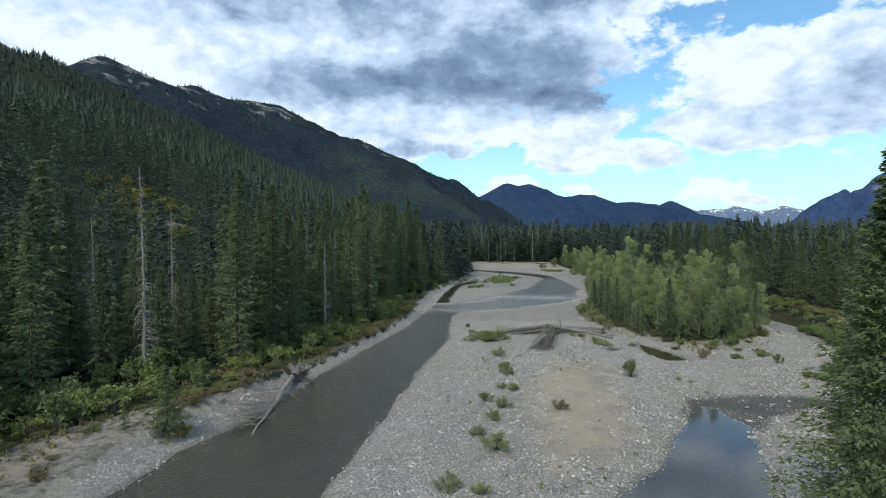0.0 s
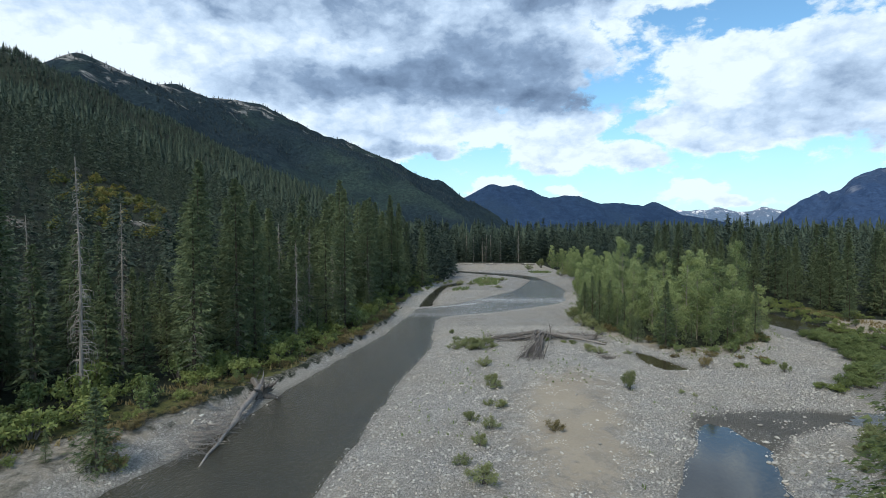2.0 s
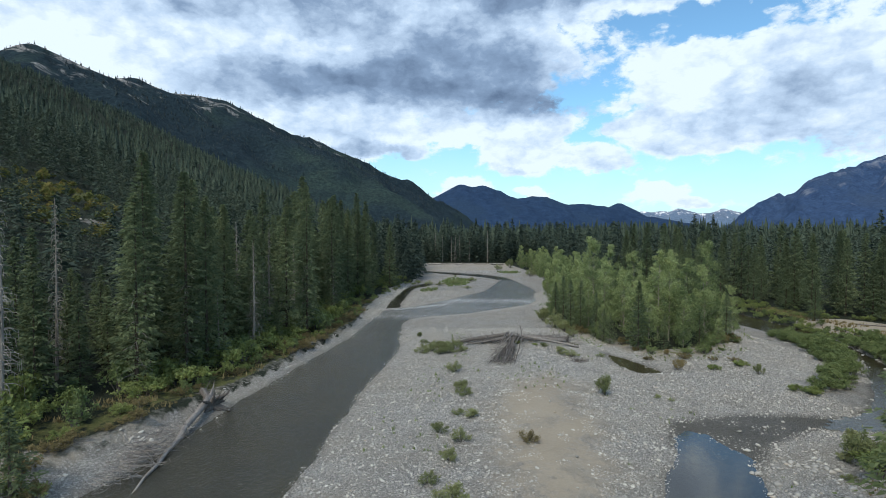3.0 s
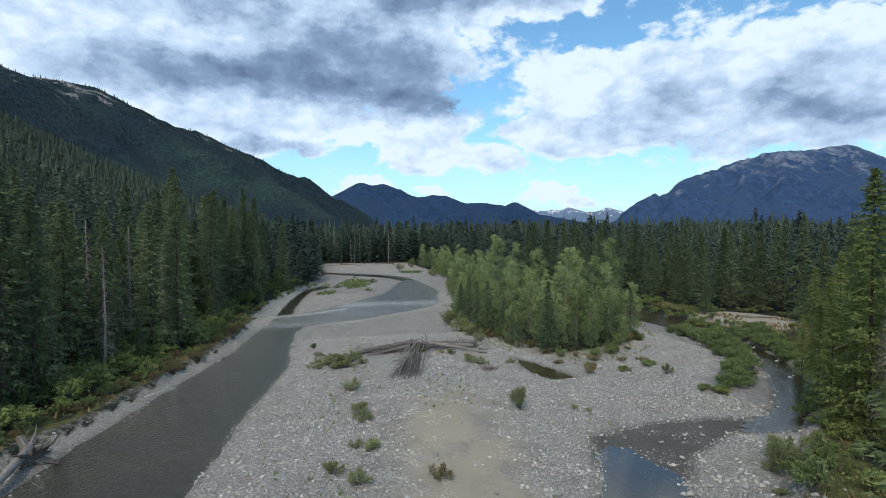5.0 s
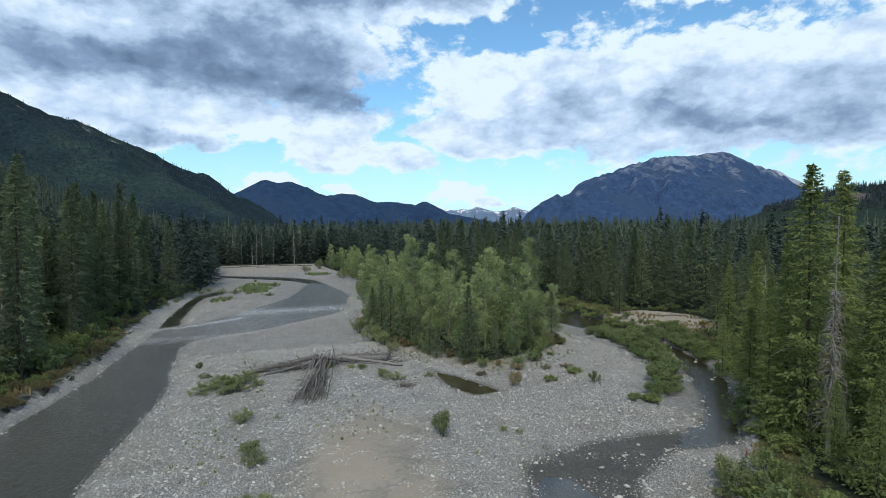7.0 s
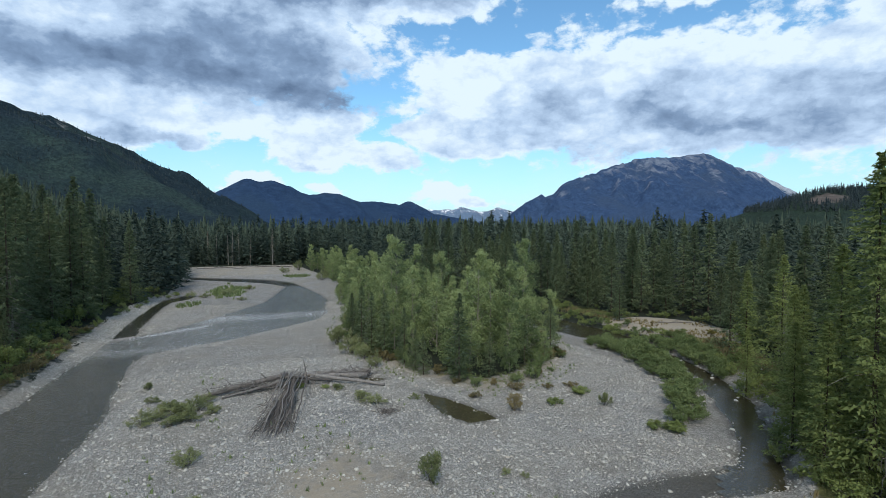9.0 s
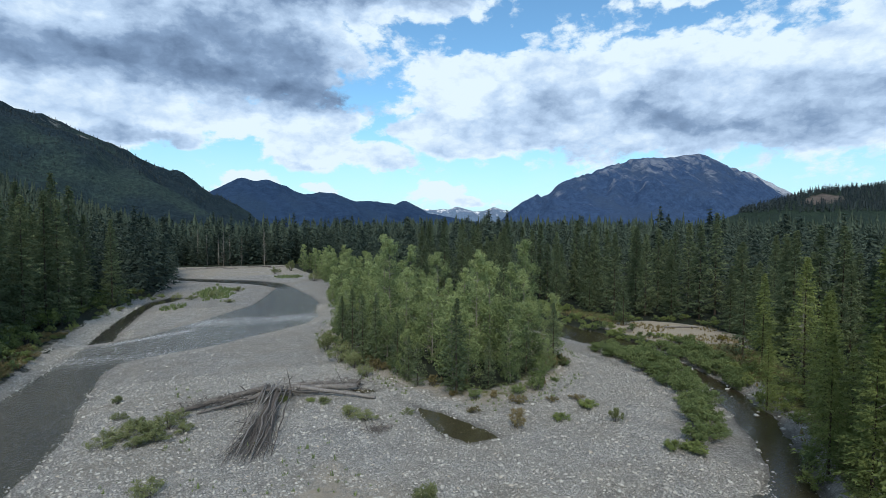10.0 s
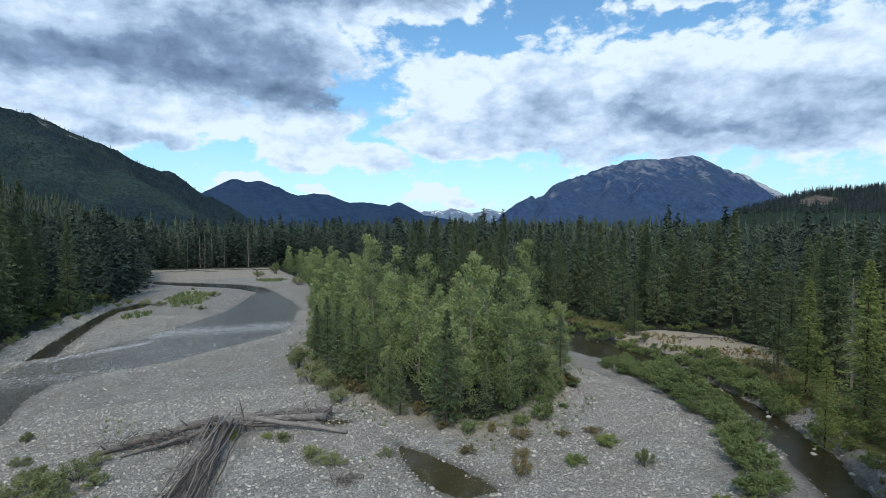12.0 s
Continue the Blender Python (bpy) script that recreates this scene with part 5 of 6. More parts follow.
JAM_BUSHES = [(0.2, 92.5, 1.2, 0.8), (2, 91.2, 1.5, 0.8), (3.6, 93.4, 1.3, 0.8), (1.4, 89.4, 1.0, 0.7), (-1.4, 91.2, 1.2, 0.7), (1, 94.4, 1.1, 0.7), (2.9, 90.2, 1.1, 0.7), (5, 92, 0.9, 0.7), (4.6, 96, 0.8, 0.9),
    (-2.2, 104.5, 0.7, 0.9), (-1.2, 98.5, 0.8, 0.6), (20.5, 90.2, 1.2, 0.7), (22, 88.6, 1.0, 0.7), (18.8, 95.2, 0.9, 0.5)]
EDGE_BUSHES = [(50.6, 46.8, 1.5, 0.9), (46.0, 43.6, 1.3, 0.9), (49.0, 55.6, 1.1, 0.9), (27, 68.4, 0.45, 0.8), (28.2, 67.4, 0.35, 0.8), (45.2, 78.6, 0.7, 1.5), (26.5, 89, 0.7, 0.5), (24, 120.5, 1.7, 1.2), (24.5, 113, 1.6, 1.3), (25.5, 108.5, 1.3, 1.2), (26, 104, 1.1, 1.1), (33.8, 47.5, 0.6, 0.7),
    (37.2, 50.6, 1.3, 1.2), (38.4, 53.0, 1.2, 1.2), (37.0, 48.2, 1.1, 1.1), (36.2, 51, 0.7, 0.9), (38, 50.2, 1.2, 1.0), (14, 205, 1.5, 0.7), (8, 195, 1.8, 0.6), (2, 190, 1.4, 0.6), (-2, 200, 1.4, 0.7),
    (11, 182, 1.2, 0.6), (40, 228, 2.0, 1.0), (44, 240, 2.2, 1.2), (30, 262, 2, 0.8), (38, 275, 2.2, 1.4)]
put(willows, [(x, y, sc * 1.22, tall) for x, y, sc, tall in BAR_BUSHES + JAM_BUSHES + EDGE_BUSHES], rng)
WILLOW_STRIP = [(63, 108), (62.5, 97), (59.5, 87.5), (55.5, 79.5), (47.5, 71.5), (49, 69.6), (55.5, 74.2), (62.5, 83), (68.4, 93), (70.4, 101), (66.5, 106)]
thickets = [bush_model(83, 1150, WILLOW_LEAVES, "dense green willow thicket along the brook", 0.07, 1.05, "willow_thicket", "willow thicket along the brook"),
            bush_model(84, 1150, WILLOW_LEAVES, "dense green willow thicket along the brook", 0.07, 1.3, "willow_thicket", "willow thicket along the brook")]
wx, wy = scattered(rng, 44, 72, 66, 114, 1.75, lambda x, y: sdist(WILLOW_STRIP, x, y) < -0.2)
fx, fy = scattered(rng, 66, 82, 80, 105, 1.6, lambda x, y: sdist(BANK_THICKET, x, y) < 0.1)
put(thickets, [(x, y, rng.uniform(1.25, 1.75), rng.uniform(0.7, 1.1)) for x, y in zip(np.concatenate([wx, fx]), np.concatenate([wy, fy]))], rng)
BANKSIDE = "leafy yellow-green alder shrub on the wooded bank"
alders = [bush_model(85, 500, ALDER_LEAVES, BANKSIDE, 0.085, 1.1, "alder_shrub", "alder shrubs along the banks"),
          bush_model(86, 500, WILLOW_LEAVES, "dull green shrub on the wooded bank", 0.085, 1.3, "alder_shrub", "alder shrubs along the banks"),
          bush_model(87, 500, ALDER_LEAVES, BANKSIDE, 0.085, 0.9, "alder_shrub", "alder shrubs along the banks")]
sx, sy = scattered(rng, -60, 0, 34, 200, 3.15, lambda x, y: (left_of(x, y) > np.interp(y, [38, 42, 47, 51, 58, 66, 80, 125, 135, 165, 180], [15, 12.4, 11.2, 7.8, 5.8, 4.6, 3.2, 2.4, 4.0, 3.0, 0.6])) & (left_of(x, y) < np.interp(y, [44, 60, 70], [24, 19, 14])) & (fbm(x / 7, y / 7, 2, 50) > -0.22))
rows = [(x, y, rng.uniform(1.0, 2.0) * (1.4 if left_of(x, y) > toe_width(y) + 4 else 0.7), rng.uniform(0.75, 1.4)) for x, y in zip(sx, sy)]
sx, sy = scattered(rng, 30, 100, 40, 165, 3.6, lambda x, y: (right_of(x, y) > 1.2) & (right_of(x, y) < np.interp(y, [60, 75, 115, 125], [16, 6, 5.5, 9])) & (sdist(SAND_BANK, x, y) > 0.5) & (sdist(DRY_TURF, x, y) > 0.5) & (fbm(x / 6, y / 6, 2, 51) > -0.12))
rows += [(x, y, rng.uniform(1.0, 1.8), rng.uniform(0.7, 1.3)) for x, y in zip(sx, sy)]
sx, sy = scattered(rng, 40, 82, 56, 152, 2.35, lambda x, y: (right_of(x, y) > np.interp(y, [98, 106], [-0.2, -3.6])) & (right_of(x, y) < 2.4) & (fbm(x / 5, y / 5, 2, 57) > np.interp(y, [98, 106], [-0.12, -0.3])))
rows += [(x, y, rng.uniform(0.85, 1.4), rng.uniform(0.7, 1.1)) for x, y in zip(sx, sy)]
sx, sy = scattered(rng, 22, 66, 84, 150, 2.5, lambda x, y: (sdist(GROVE, x, y) > -3.5) & (sdist(GROVE, x, y) < 1.2) & (fbm(x / 5, y / 5, 2, 52) > -0.08))
bx, by = scattered(rng, 78, 104, 90, 128, 3.0, lambda x, y: (sdist(SAND_BANK, x, y) > 0.6) & (sdist(SAND_BANK, x, y) < 5) & (right_of(x, y) > 3) & (sdist(DRY_TURF, x, y) > 0.5))
rows += [(x, y, rng.uniform(0.7, 1.3), rng.uniform(0.7, 1.2)) for x, y in zip(bx, by)]
rows += [(-29.0, 45.2, 1.3, 0.9), (-30.9, 45.3, 1.2, 0.9), (-31.6, 47.0, 1.1, 0.8), (-36.5, 43.0, 1.0, 0.8)]
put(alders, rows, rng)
fringe = [bush_model(91, 420, WILLOW_LEAVES, "dull green shrub at the foot of the grove", 0.095, 1.2, "willow_shrub", "shrubs round the grove"),
          bush_model(92, 360, DRY_LEAVES, "yellowing shrub at the foot of the grove", 0.11, 0.9, "willow_shrub", "shrubs round the grove"),
          bush_model(93, 420, WILLOW_LEAVES, "dull green shrub at the foot of the grove", 0.095, 0.8, "willow_shrub", "shrubs round the grove")]
put(fringe, [(x, y, rng.uniform(0.7, 1.5), rng.uniform(0.6, 1.4)) for x, y in zip(sx, sy)], rng)
dry = [bush_model(88, 600, DRY_LEAVES, "half-bare brownish shrub on dry gravel", 0.07, 1.0, "dry_shrub", "dry shrubs")]
sx, sy = scattered(rng, -34, -10, 46, 150, 2.7, lambda x, y: (left_of(x, y) > toe_width(y) + 0.6) & (left_of(x, y) < toe_width(y) + 4.5) & (fbm(x / 6, y / 6, 2, 58) > -0.05))
left_dry = [(x, y, rng.uniform(0.8, 1.5), rng.uniform(0.5, 0.9)) for x, y in zip(sx, sy)]
put(dry, [(9.3, 54.3, 1.25, 0.75), (35.2, 81.2, 1.1, 1.3), (37, 84, 1.0, 0.8), (33, 86.5, 1.0, 0.7), (46, 86, 1.1, 0.6), (-34.6, 34.3, 1.1, 0.9), (-36.2, 37.6, 0.6, 0.8), (-29.0, 45.0, 1.3, 1.1), (-25.5, 76, 1.4, 0.7), (-24, 84, 1.4, 0.7), (-23.5, 92, 1.5, 0.8),
          (-22, 99, 1.4, 0.8), (-31, 47, 1.3, 1.0), (-28, 66, 1.2, 0.8), (39, 87.5, 1.3, 0.7)] + left_dry + [(51, 50.5, 1.5, 0.8), (54, 53.5, 1.4, 0.8), (48.5, 47, 1.6, 0.7), (43, 86.5, 0.9, 0.7)], rng)
mounds = [bush_model(89, 850, ALDER_LEAVES, "rounded bright green bush beside the gravel", 0.075, 0.8, "round_bush", "rounded bushes")]
put(mounds, [(40.3, 81.3, 1.2, 0.7), (14.9, 97.6, 0.8, 0.9), (45.4, 83.5, 1.5, 0.6), (17.6, 96.4, 0.8, 0.5), (46.8, 70.2, 1.5, 0.75), (45.6, 71.6, 1.3, 0.7)], rng)
gold = [bush_model(90, 240, GOLD_LEAVES, "autumn gold and orange shrub on the open slope", 0.2, 1.2, "autumn_shrub", "autumn shrubs on the slope")]
sx, sy = scattered(rng, -185, -100, 135, 275, 6.8, lambda x, y: (open_slope(x, y) > 0.36) & (relief(x, y)[1]["rock"] < 0.35))
put(gold, [(x, y, rng.uniform(1.2, 3.0), rng.uniform(0.7, 1.3)) for x, y in zip(sx, sy)][:110] + [(86, 100, 0.9, 0.7), (91, 99, 1.0, 0.7), (93, 97, 1.0, 0.8)], rng)

# ---- driftwood ----


def bent(rng, a, b, n=7, sag=0.0, wander=0.05):
    a, b = np.array(a, float), np.array(b, float)
    t = np.linspace(0, 1, n)[:, None]
    ln = np.linalg.norm(b - a)
    p = a + (b - a) * t + rng.normal(size=(n, 3)) * wander * ln * 0.12 * np.sin(t * np.pi)
    p[:, 2] += sag * np.sin(t[:, 0] * np.pi)
    return p


def log(seed, a, b, r0, r1, material, label, stubs=5, roots=0, group="driftwood logs", name="driftwood_log"):
    """A trunk from its butt a to its tip b, with broken limbs and, if it has any, its roots."""
    g = np.random.default_rng(seed)
    t = thing(name, label, "log", group)
    p = bent(g, a, b, 9, 0.0, 0.05)
    org = p[0].copy()
    t.location = org
    v, f = tube(p - org, np.linspace(r0, r1, 9), 9, g, 0.16)
    tri = np.concatenate([f[:, [0, 1, 2]], f[:, [0, 2, 3]], [[len(v), (k + 1) % 9, k] for k in range(9)], [[len(v) + 1, 72 + k, 72 + (k + 1) % 9] for k in range(9)]])
    v = np.concatenate([v, [p[0] - org, p[-1] - org]])
    part("trunk", mesh_from("trunk", v, tri, material, True), t)
    ax = (p[-1] - p[0]) / np.linalg.norm(p[-1] - p[0])
    for k in range(stubs):
        i = g.integers(2, 8)
        o = g.normal(size=3)
        o -= ax * (o @ ax)
        o = o / np.linalg.norm(o) + ax * 0.6
        o[2] = abs(o[2])
        ln = g.uniform(0.4, 1.5)
        c = p[i] - org
        vv, ff = tube([c, c + o * ln * 0.5, c + o * ln + (0, 0, 0.1)], [0.06, 0.045, 0.012], 5)
        part("branch", mesh_from("branch", vv, ff, material), t)
    for k in range(roots):
        o = g.normal(size=3)
        o -= ax * (o @ ax)
        o /= np.linalg.norm(o)
        ln = g.uniform(0.7, 1.5) * r0 * 3.2
        e = o * ln - ax * 0.35 * ln
        e[2] = max(e[2], -0.7)
        vv, ff = tube([ax * 0.3, o * ln * 0.4 - ax * 0.1, o * ln * 0.75 - ax * 0.3 * ln, e + g.normal(size=3) * 0.15], [r0 * 0.55, r0 * 0.35, r0 * 0.18, 0.02], 6, g, 0.3)
        part("root", mesh_from("root", vv, ff, material), t)
    return t


GREYLOG = "weathered grey driftwood log in the log jam"
z0 = height(13, 98)
log(101, (13.6, 99.6, z0 + 1.3), (3.6, 98.0, height(3.6, 98) + 0.15), 0.34, 0.2, DRIFT_DARK, "long dark driftwood log in the log jam", 8)
log(102, (13.4, 98.6, z0 + 0.9), (6.0, 96.9, height(6, 97) + 0.1), 0.26, 0.1, DRIFTWOOD, GREYLOG, 7)
log(103, (15.5, 100.1, z0 + 0.9), (23.6, 99.6, height(23, 99) + 0.35), 0.24, 0.36, DRIFTWOOD, GREYLOG, 6)
log(104, (16.2, 99.6, z0 + 1.0), (24.6, 94.6, height(24, 94) + 0.15), 0.26, 0.17, DRIFTWOOD, "pale bleached driftwood log on the gravel", 2)
log(105, (23.9, 99.9, height(23, 99) + 0.5), (17.0, 102.0, z0 + 0.6), 0.3, 0.12, DRIFT_DARK, "dark driftwood log with its root mass", 4, 9)
log(106, (16.5, 101.8, z0 + 0.5), (21.5, 101.2, z0 + 0.7), 0.17, 0.08, DRIFTWOOD, GREYLOG, 3)
log(107, (16.0, 98.9, z0 + 0.1), (15.4, 99.0, z0 + 3.1), 0.09, 0.04, DRIFT_DARK, "thin broken stem standing in the log jam", 1)
log(108, (12.4, 98.0, z0 + 1.5), (18.8, 97.9, z0 + 0.5), 0.2, 0.1, DRIFT_DARK, GREYLOG, 5)
top = np.array([13.7, 99.2, z0 + 1.9])
g = np.random.default_rng(77)
for k in range(10):
    u = k / 9
    e = np.array([7.9 + 3.8 * u + g.normal(0, 0.25), 82.6 + g.uniform(-0.8, 3.5) * (1 - 0.6 * u), 0])
    e[2] = height(e[0], e[1]) + 0.12
    a = top + (1.9 * u * u, -2.2 * u * u, -0.5 * u) + g.normal(size=3) * (0.35, 0.3, 0.2)
    r = g.choice([0.045, 0.055, 0.065, 0.085])
    log(200 + k, a, e, r, r * 0.5, g.choice([DRIFTWOOD, DRIFT_DARK]), "grey pole of the fallen treetop fanning over the gravel", 1, 0, "poles of the fallen treetop", "driftwood_pole")


def twig_fan(name, seed, n, apex, ends, label, material):
    """A mat of fine twigs spread from the apex to a line on the ground."""
    g = np.random.default_rng(seed)
    a, (b, c) = np.array(apex), np.array(ends)
    pieces = []
    for k in range(n):
        e = b + (c - b) * g.random() + g.normal(size=2) * 0.25
        s0 = g.uniform(0.0, 0.8)
        s1 = min(s0 + g.uniform(0.12, 0.4), 1.05)
        line = []
        for q in np.linspace(s0, s1, 4):
            x, y = a[:2] + (e - a[:2]) * q + g.normal(size=2) * 0.08
            floor_z = height(x, y) + 0.05
            line.append((x, y, max(floor_z + (a[2] - floor_z) * max(0.0, 0.8 - 1.1 * q) ** 1.2 + g.uniform(0, 0.22), floor_z)))
        w = g.uniform(0.014, 0.04)
        pieces.append(tube(line, [w, w, w * 0.8, w * 0.4], 4))
    v, f = joined(pieces)
    return tagged(new(name, mesh_from(name, v, f, material)), label, "brush", kind="stuff")


def brush_pile(name, seed, n, centre, spread, label, material):
    g = np.random.default_rng(seed)
    pieces = []
    for k in range(n):
        c = np.array(centre) + g.normal(size=3) * spread
        c[2] = max(c[2], height(c[0], c[1]) + 0.03)
        d = g.normal(size=3) * (1, 1, 0.28)
        d /= np.linalg.norm(d)
        ln = g.uniform(0.5, 1.8)
        pieces.append(tube([c - d * ln / 2, c + g.normal(size=3) * 0.06, c + d * ln / 2], [0.03, 0.026, 0.008], 4))
    v, f = joined(pieces)
    return tagged(new(name, mesh_from(name, v, f, material)), label, "brush", kind="stuff")


twig_fan("twig_mat", 300, 420, (14.3, 98.2, z0 + 1.7), ((8.3, 83.2), (11.8, 82.6)), "grey mat of twigs and bark under the fallen treetop", DRIFT_DARK)
brush_pile("brush_pile", 301, 420, (13.9, 99.2, z0 + 0.7), (1.5, 0.9, 0.42), "tangle of dead twigs in the log jam", DRIFTWOOD)
brush_pile("brush_pile", 306, 320, (9.2, 98.6, z0 + 0.55), (2.6, 0.7, 0.3), "bark and broken branches along the long dark log", DRIFT_DARK)
brush_pile("brush_pile", 302, 110, (11.6, 90.5, z0 + 0.05), (1.1, 3.2, 0.1), "mat of dead twigs under the fallen treetop", DRIFT_DARK)
brush_pile("brush_pile", 303, 420, (20.5, 100.4, z0 + 0.5), (2.4, 0.8, 0.3), "broken branches along the driftwood logs", DRIFTWOOD)
brush_pile("brush_pile", 304, 420, (-24.9, 52.5, 0.2), (1.0, 3.2, 0.4), "dead twigs of the fallen bank tree", DRIFTWOOD)
brush_pile("brush_pile", 305, 60, (22.2, 85.5, 0.2), (0.8, 0.5, 0.1), "small heap of dark twigs on the gravel", DRIFT_DARK)
log(110, (-24.8, 66.2, 0.7), (-22.7, 46.8, -0.7), 0.42, 0.08, DRIFTWOOD, "fallen conifer sliding down the cut bank", 18, 10, "", "fallen_tree")
log(111, (-23.9, 65.0, 0.2), (-26.2, 67.6, 1.1), 0.55, 0.4, DRIFT_DARK, "undercut dark root plate hanging from the bank", 3, 20, "", "stump")
log(112, (86, 112.5, height(86, 112) + 0.15), (92, 110, height(92, 110) + 0.15), 0.16, 0.1, DRIFTWOOD, "thin pale log on the sand bank", 2)
log(113, (25.2, 121, 0.3), (29.5, 119.5, 0.4), 0.2, 0.14, DRIFTWOOD, "pale log at the edge of the grove", 2)

# ---- stones ----


def stone_mesh(seed, fine):
    g = np.random.default_rng(seed)
    bm = bmesh.new()
    bmesh.ops.create_icosphere(bm, subdivisions=2 if fine else 1, radius=1.0)
    for q in bm.verts:
        d = q.co.normalized()
        q.co = d * (1 + 0.5 * (noise.noise(d * 1.3 + Vector((seed * 3.1, 0, 0))))) * g.uniform(0.94, 1.06)
        q.co.z *= 0.62
        q.co.x *= 1.25
    v = np.array([q.co[:] for q in bm.verts])
    f = np.array([[q.index for q in p.verts] for p in bm.faces])
    bm.free()
    return v, f


boulder_shapes = []
for k in range(5):
    v, f = stone_mesh(400 + k, True)
    boulder_shapes.append(mesh_from("stone", v, f, STONE, True))
BOULDER_SPOTS = [(31.5, 50.5, 3.2, 26), (33, 46, 2.5, 22), (80.5, 108, 2.2, 26), (77, 100, 3, 14), (-26.5, 56, 1.2, 12), (60, 74, 5, 24), (70, 86, 4, 18), (28, 44, 2.0, 14)]
spots = []
for x, y, sp, n in BOULDER_SPOTS:
    for k in range(n):
        spots.append((x + rng.normal() * sp * 0.6, y + rng.normal() * sp, rng.uniform(0.10, 0.27)))
bx, by = scattered(rng, -10, 40, 34, 100, 4.2, lambda x, y: (sdist(RIVER, x, y) > 1) & (sdist(POOL, x, y) > 0.5))
spots += [(x, y, rng.uniform(0.10, 0.19)) for x, y in zip(bx, by)]
for k, (x, y, r) in enumerate(spots[:290]):
    ob = new("stone", boulder_shapes[k % 5])
    ob.parent = ground
    ob.matrix_world = Matrix.LocRotScale((x, y, height(x, y) + r * 0.25), Euler((rng.normal() * 0.2, rng.normal() * 0.2, rng.random() * 6.28)), (r, r * rng.uniform(0.75, 1.1), r))

# ground stones too many to count, joined
pebble_shapes = []
for k in range(6):
    g = np.random.default_rng(500 + k)
    v = np.array([(1, 0, 0), (0, 1, 0), (-1, 0, 0), (0, -1, 0), (0.45, 0.25, 0.95), (-0.45, -0.25, 0.9)], float)
    v = v * (1.15, 0.85, 0.62) * g.uniform(0.8, 1.2, (6, 1))
    f = np.array([(0, 1, 4), (1, 2, 5), (1, 5, 4), (2, 3, 5), (3, 0, 4), (3, 4, 5)])
    pebble_shapes.append((v, f))


def cobble_field(name, label, x, y, r, rng, material=STONE):
    z, cov = relief(x, y)
    V, F, at = [], [], 0
    which = rng.integers(0, 6, len(x))
    for k, (v, f) in enumerate(pebble_shapes):
        i = np.nonzero(which == k)[0]
        a = rng.random(len(i)) * 6.28
        c, sn, s = np.cos(a)[:, None], np.sin(a)[:, None], r[i][:, None]
        X = (v[None, :, 0] * c - v[None, :, 1] * sn) * s + x[i][:, None]
        Y = (v[None, :, 0] * sn + v[None, :, 1] * c) * s + y[i][:, None]
        Z = v[None, :, 2] * s * rng.uniform(0.8, 1.3, len(i))[:, None] + z[i][:, None] - 0.02
        V.append(np.stack([X, Y, Z], -1).reshape(-1, 3))
        F.append((f[None] + (np.arange(len(i)) * 6)[:, None, None] + at).reshape(-1, 3))
        at += len(i) * 6
    return tagged(new(name, mesh_from(name, np.concatenate(V), np.concatenate(F), material)), label, "stones", kind="stuff")


def bare(x, y):
    c = relief(x, y)[1]
    return (c["sand"] + 1.3 * fbm(x / 1.6, y / 1.6, 3, 61) < 0.66) & (c["soil"] < 0.35) & (sdist(RIVER, x, y) > -0.6) & (sdist(POOL, x, y) > -0.4) & (sdist(BROOK, x, y) > -0.5) & ((sdist(PUDDLE, x, y) > -0.2) | (fbm(x * 2, y * 2, 2, 98) > 0.16)) & (sdist(SHALLOWS, x, y) > -0.4)


cx, cy = scattered(rng, -12, 48, 32, 76, 0.24, lambda x, y: bare(x, y) & (right_of(x, y) < 2))
dx, dy = scattered(rng, -10, 60, 76, 112, 0.27, lambda x, y: bare(x, y) & (right_of(x, y) < 2) & (sdist(GROVE, x, y) > 0))
ex, ey = scattered(rng, -36, -6, 28, 190, 0.30, lambda x, y: (left_of(x, y) > -0.6) & (left_of(x, y) < np.where(y < 125, toe_width(y) + 0.4, 3.6)))
hx, hy = scattered(rng, 44, 80, 58, 130, 0.5, lambda x, y: (((np.abs(right_of(x, y) + 0.3) < 1.5) | (np.abs(sdist(BROOK, x, y) - 0.3) < 0.8)) & (y < 102)) | ((sdist(BROOK, x, y) < 0) & (fbm(x / 2.5, y / 2.5, 2, 97) > 0.12)))
ix, iy = scattered(rng, -14, 40, 112, 175, 0.55, lambda x, y: bare(x, y) | ((y < 150) & (sdist(RIVER, x, y) > -4) & (x > -4 + 0.5 * (y - 128)) & (fbm(x / 3, y / 3, 2, 91) > 0.0)))
kx, ky = scattered(rng, 22, 50, 50, 68, 0.42, lambda x, y: (sdist(SHALLOWS, x, y) < 0) & (fbm(x / 2.5, y / 2.5, 2, 95) > -0.02))
cx, cy = np.concatenate([cx, dx, ex, hx, ix, kx]), np.concatenate([cy, dy, ey, hy, iy, ky])
cobble_field("cobbles", "rounded pale grey river cobbles covering the bar", cx, cy, np.clip(rng.lognormal(-2.58, 0.38, len(cx)), 0.05, 0.2) * np.interp(cy, [30, 76, 120, 150], [0.92, 1.0, 1.15, 1.4]), rng)


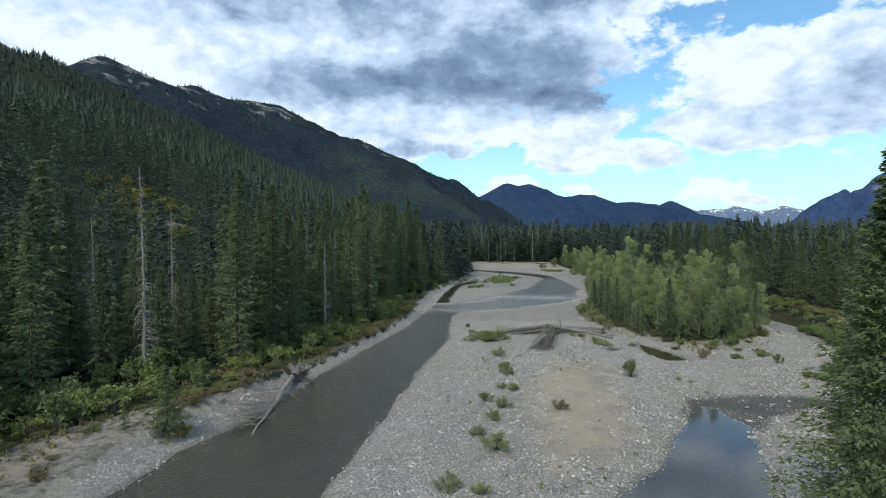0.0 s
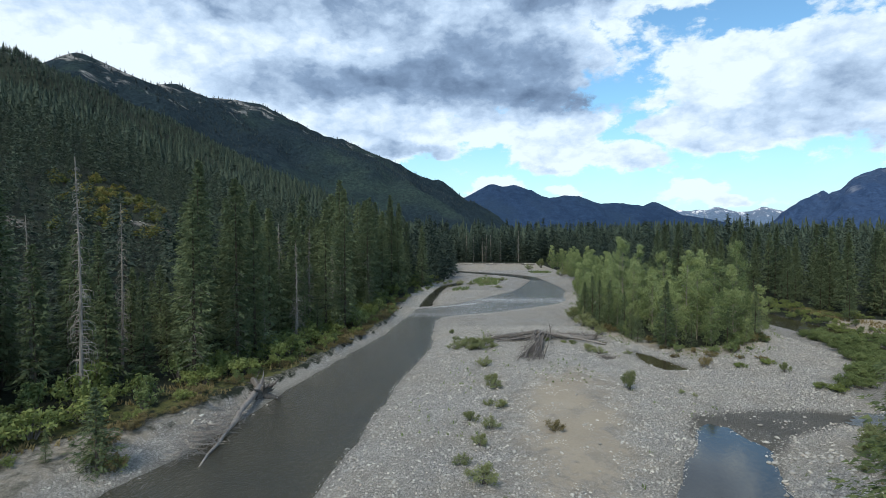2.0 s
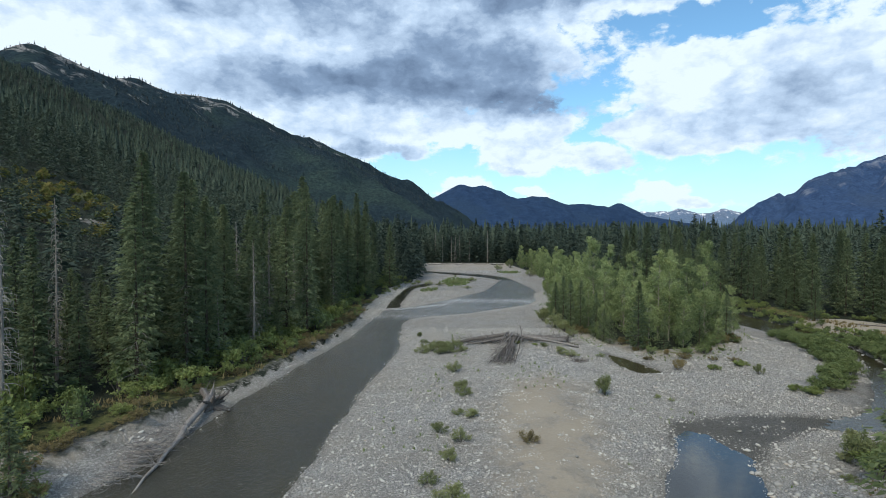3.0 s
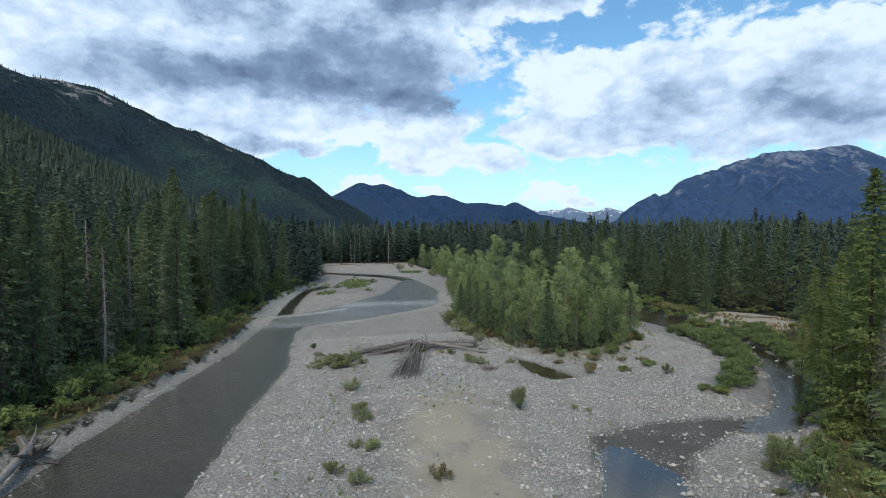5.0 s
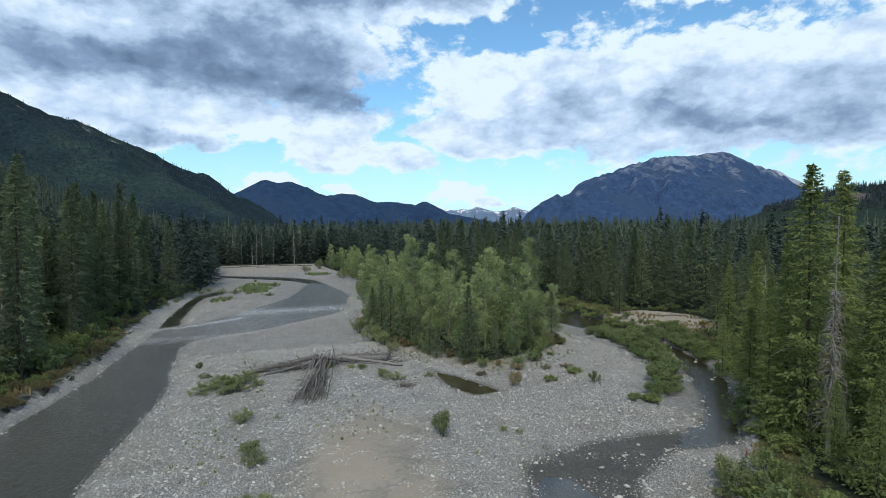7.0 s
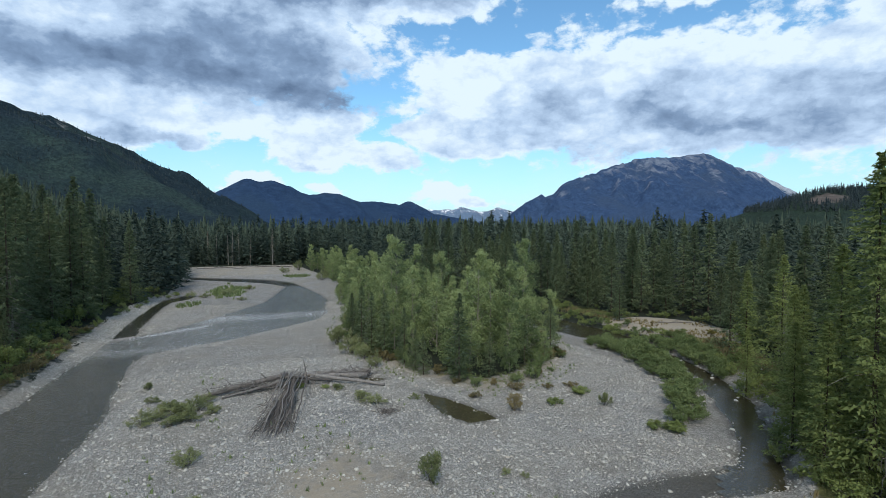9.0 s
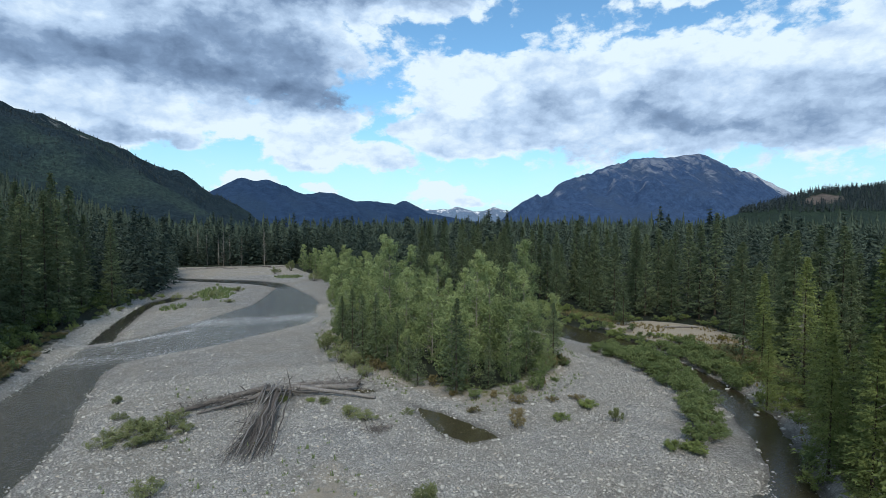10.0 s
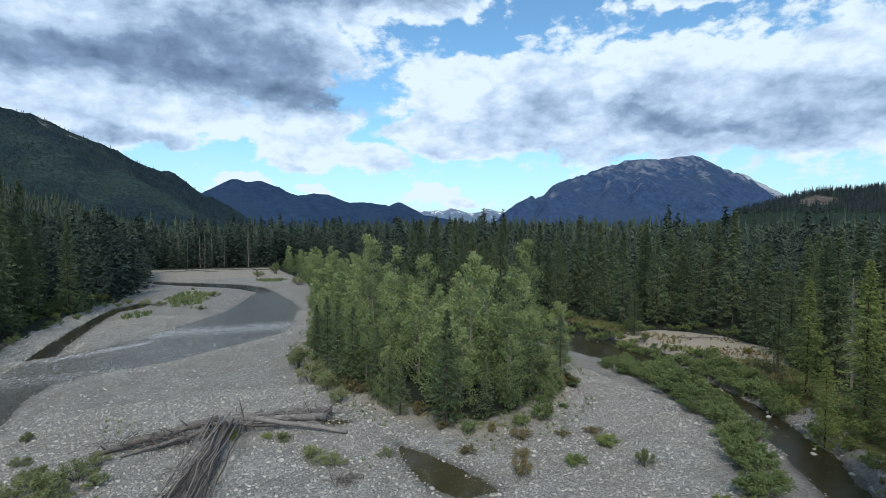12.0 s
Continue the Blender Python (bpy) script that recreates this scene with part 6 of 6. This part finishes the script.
def tufts(name, label, x, y, size, material, rng, blades=9):
    z = relief(x, y)[0]
    n = len(x) * blades
    cx, cy, cz = np.repeat(x, blades), np.repeat(y, blades), np.repeat(z, blades)
    s = np.repeat(size, blades) * rng.uniform(0.5, 1.2, n)
    a, o = rng.random(n) * 6.28, rng.uniform(0.2, 0.8, n)
    root = np.stack([cx + rng.normal(0, 0.25, n) * s, cy + rng.normal(0, 0.25, n) * s, cz - 0.02], 1)
    w = np.stack([-np.sin(a), np.cos(a), np.zeros(n)], 1) * (0.16 * s)[:, None]
    tip = root + np.stack([np.cos(a) * o * s, np.sin(a) * o * s, s], 1)
    v = np.stack([root - w, root + w, tip], 1).reshape(-1, 3)
    return tagged(new(name, mesh_from(name, v, np.arange(n * 3).reshape(-1, 3), material, False, dict(tint=np.repeat(rng.random(n), 3)))), label, "grass", kind="stuff")


tx, ty = scattered(rng, -6, 30, 34, 108, 1.5, lambda x, y: (fbm(x / 5, y / 8, 3, 71) > 0.10) & (sdist(RIVER, x, y) > 2.5) & (sdist(POOL, x, y) > 1.5))
ux, uy = scattered(rng, 24, 62, 82, 150, 0.9, lambda x, y: (np.abs(sdist(GROVE, x, y)) < 3.5) & (fbm(x / 4, y / 4, 3, 72) > -0.02))
tufts("grass_tufts", "sparse dry green tufts of grass on gravel and sand", np.concatenate([tx, ux]), np.concatenate([ty, uy]), rng.uniform(0.15, 0.42, len(tx) + len(ux)), WILLOW_LEAVES, rng)
vx, vy = scattered(rng, -50, -16, 30, 130, 0.8, lambda x, y: (left_of(x, y) > toe_width(y) + np.interp(y, [46, 58], [5, 1.0])) & (left_of(x, y) < toe_width(y) + 9) & (fbm(x / 4, y / 4, 3, 73) > -0.03))
wx, wy = scattered(rng, 70, 96, 80, 124, 0.8, lambda x, y: ((sdist(SAND_BANK, x, y) < 1) & (fbm(x / 4, y / 4, 3, 96) > 0.04)) | (sdist(DRY_TURF, x, y) < 0))
vx, vy = np.concatenate([vx, wx]), np.concatenate([vy, wy])
qx, qy = scattered(rng, 30, 82, 40, 135, 0.9, lambda x, y: (right_of(x, y) > 1.0) & (right_of(x, y) < 8) & (fbm(x / 4, y / 4, 3, 74) > -0.02))
tufts("bank_grass", "dry yellowish grass along the tops of the banks", np.concatenate([vx, qx]), np.concatenate([vy, qy]), rng.uniform(0.25, 0.6, len(vx) + len(qx)), DRY_LEAVES, rng)

ox, oy = scattered(rng, -140, -100, 135, 220, 3.2, lambda x, y: relief(x, y)[1]["rock"] + 0.9 * fbm(x / 8, y / 8, 2, 92) > 0.5)
cobble_field("slope_boulders", "pale broken boulders of the open rocky slope", ox, oy, rng.uniform(0.3, 0.85, len(ox)), rng, SLOPE_ROCK)
jx, jy = scattered(rng, -4, 42, 170, 300, 1.1, lambda x, y: (relief(x, y)[1]["grass"] + 0.5 * fbm(x / 4, y / 4, 3, 93) > 0.3) & (sdist(RIVER, x, y) > 1) & (sdist(BACK_CHANNEL, x, y) > 1))
tufts("bar_turf", "patches of dull green turf on the inner bar", jx, jy, rng.uniform(0.4, 0.95, len(jx)), WILLOW_LEAVES, rng, 14)
for k, (x, y, a, ln) in enumerate([(8, 299, 0.1, 9), (19, 301, -0.15, 8), (27, 300, 0.05, 10), (14, 292, 0.3, 6), (34, 296, 0.2, 7), (0, 296, -0.1, 8), (43, 198, 0.3, 6), (20, 158, 0.05, 1.6)]):
    w = ln * 0.5
    xa, ya, xb, yb = x - w * math.cos(a), y - w * math.sin(a), x + w * math.cos(a), y + w * math.sin(a)
    log(130 + k, (xa, ya, max(height(xa, ya), -0.6) + 0.2), (xb, yb, max(height(xb, yb), -0.6) + 0.15), 0.05 + 0.028 * ln, 0.02 + 0.014 * ln, DRIFTWOOD if k % 2 else DRIFT_DARK, "stranded log along the far edge of the bar", 3 if ln > 3 else 0, 5 if ln > 3 else 0)
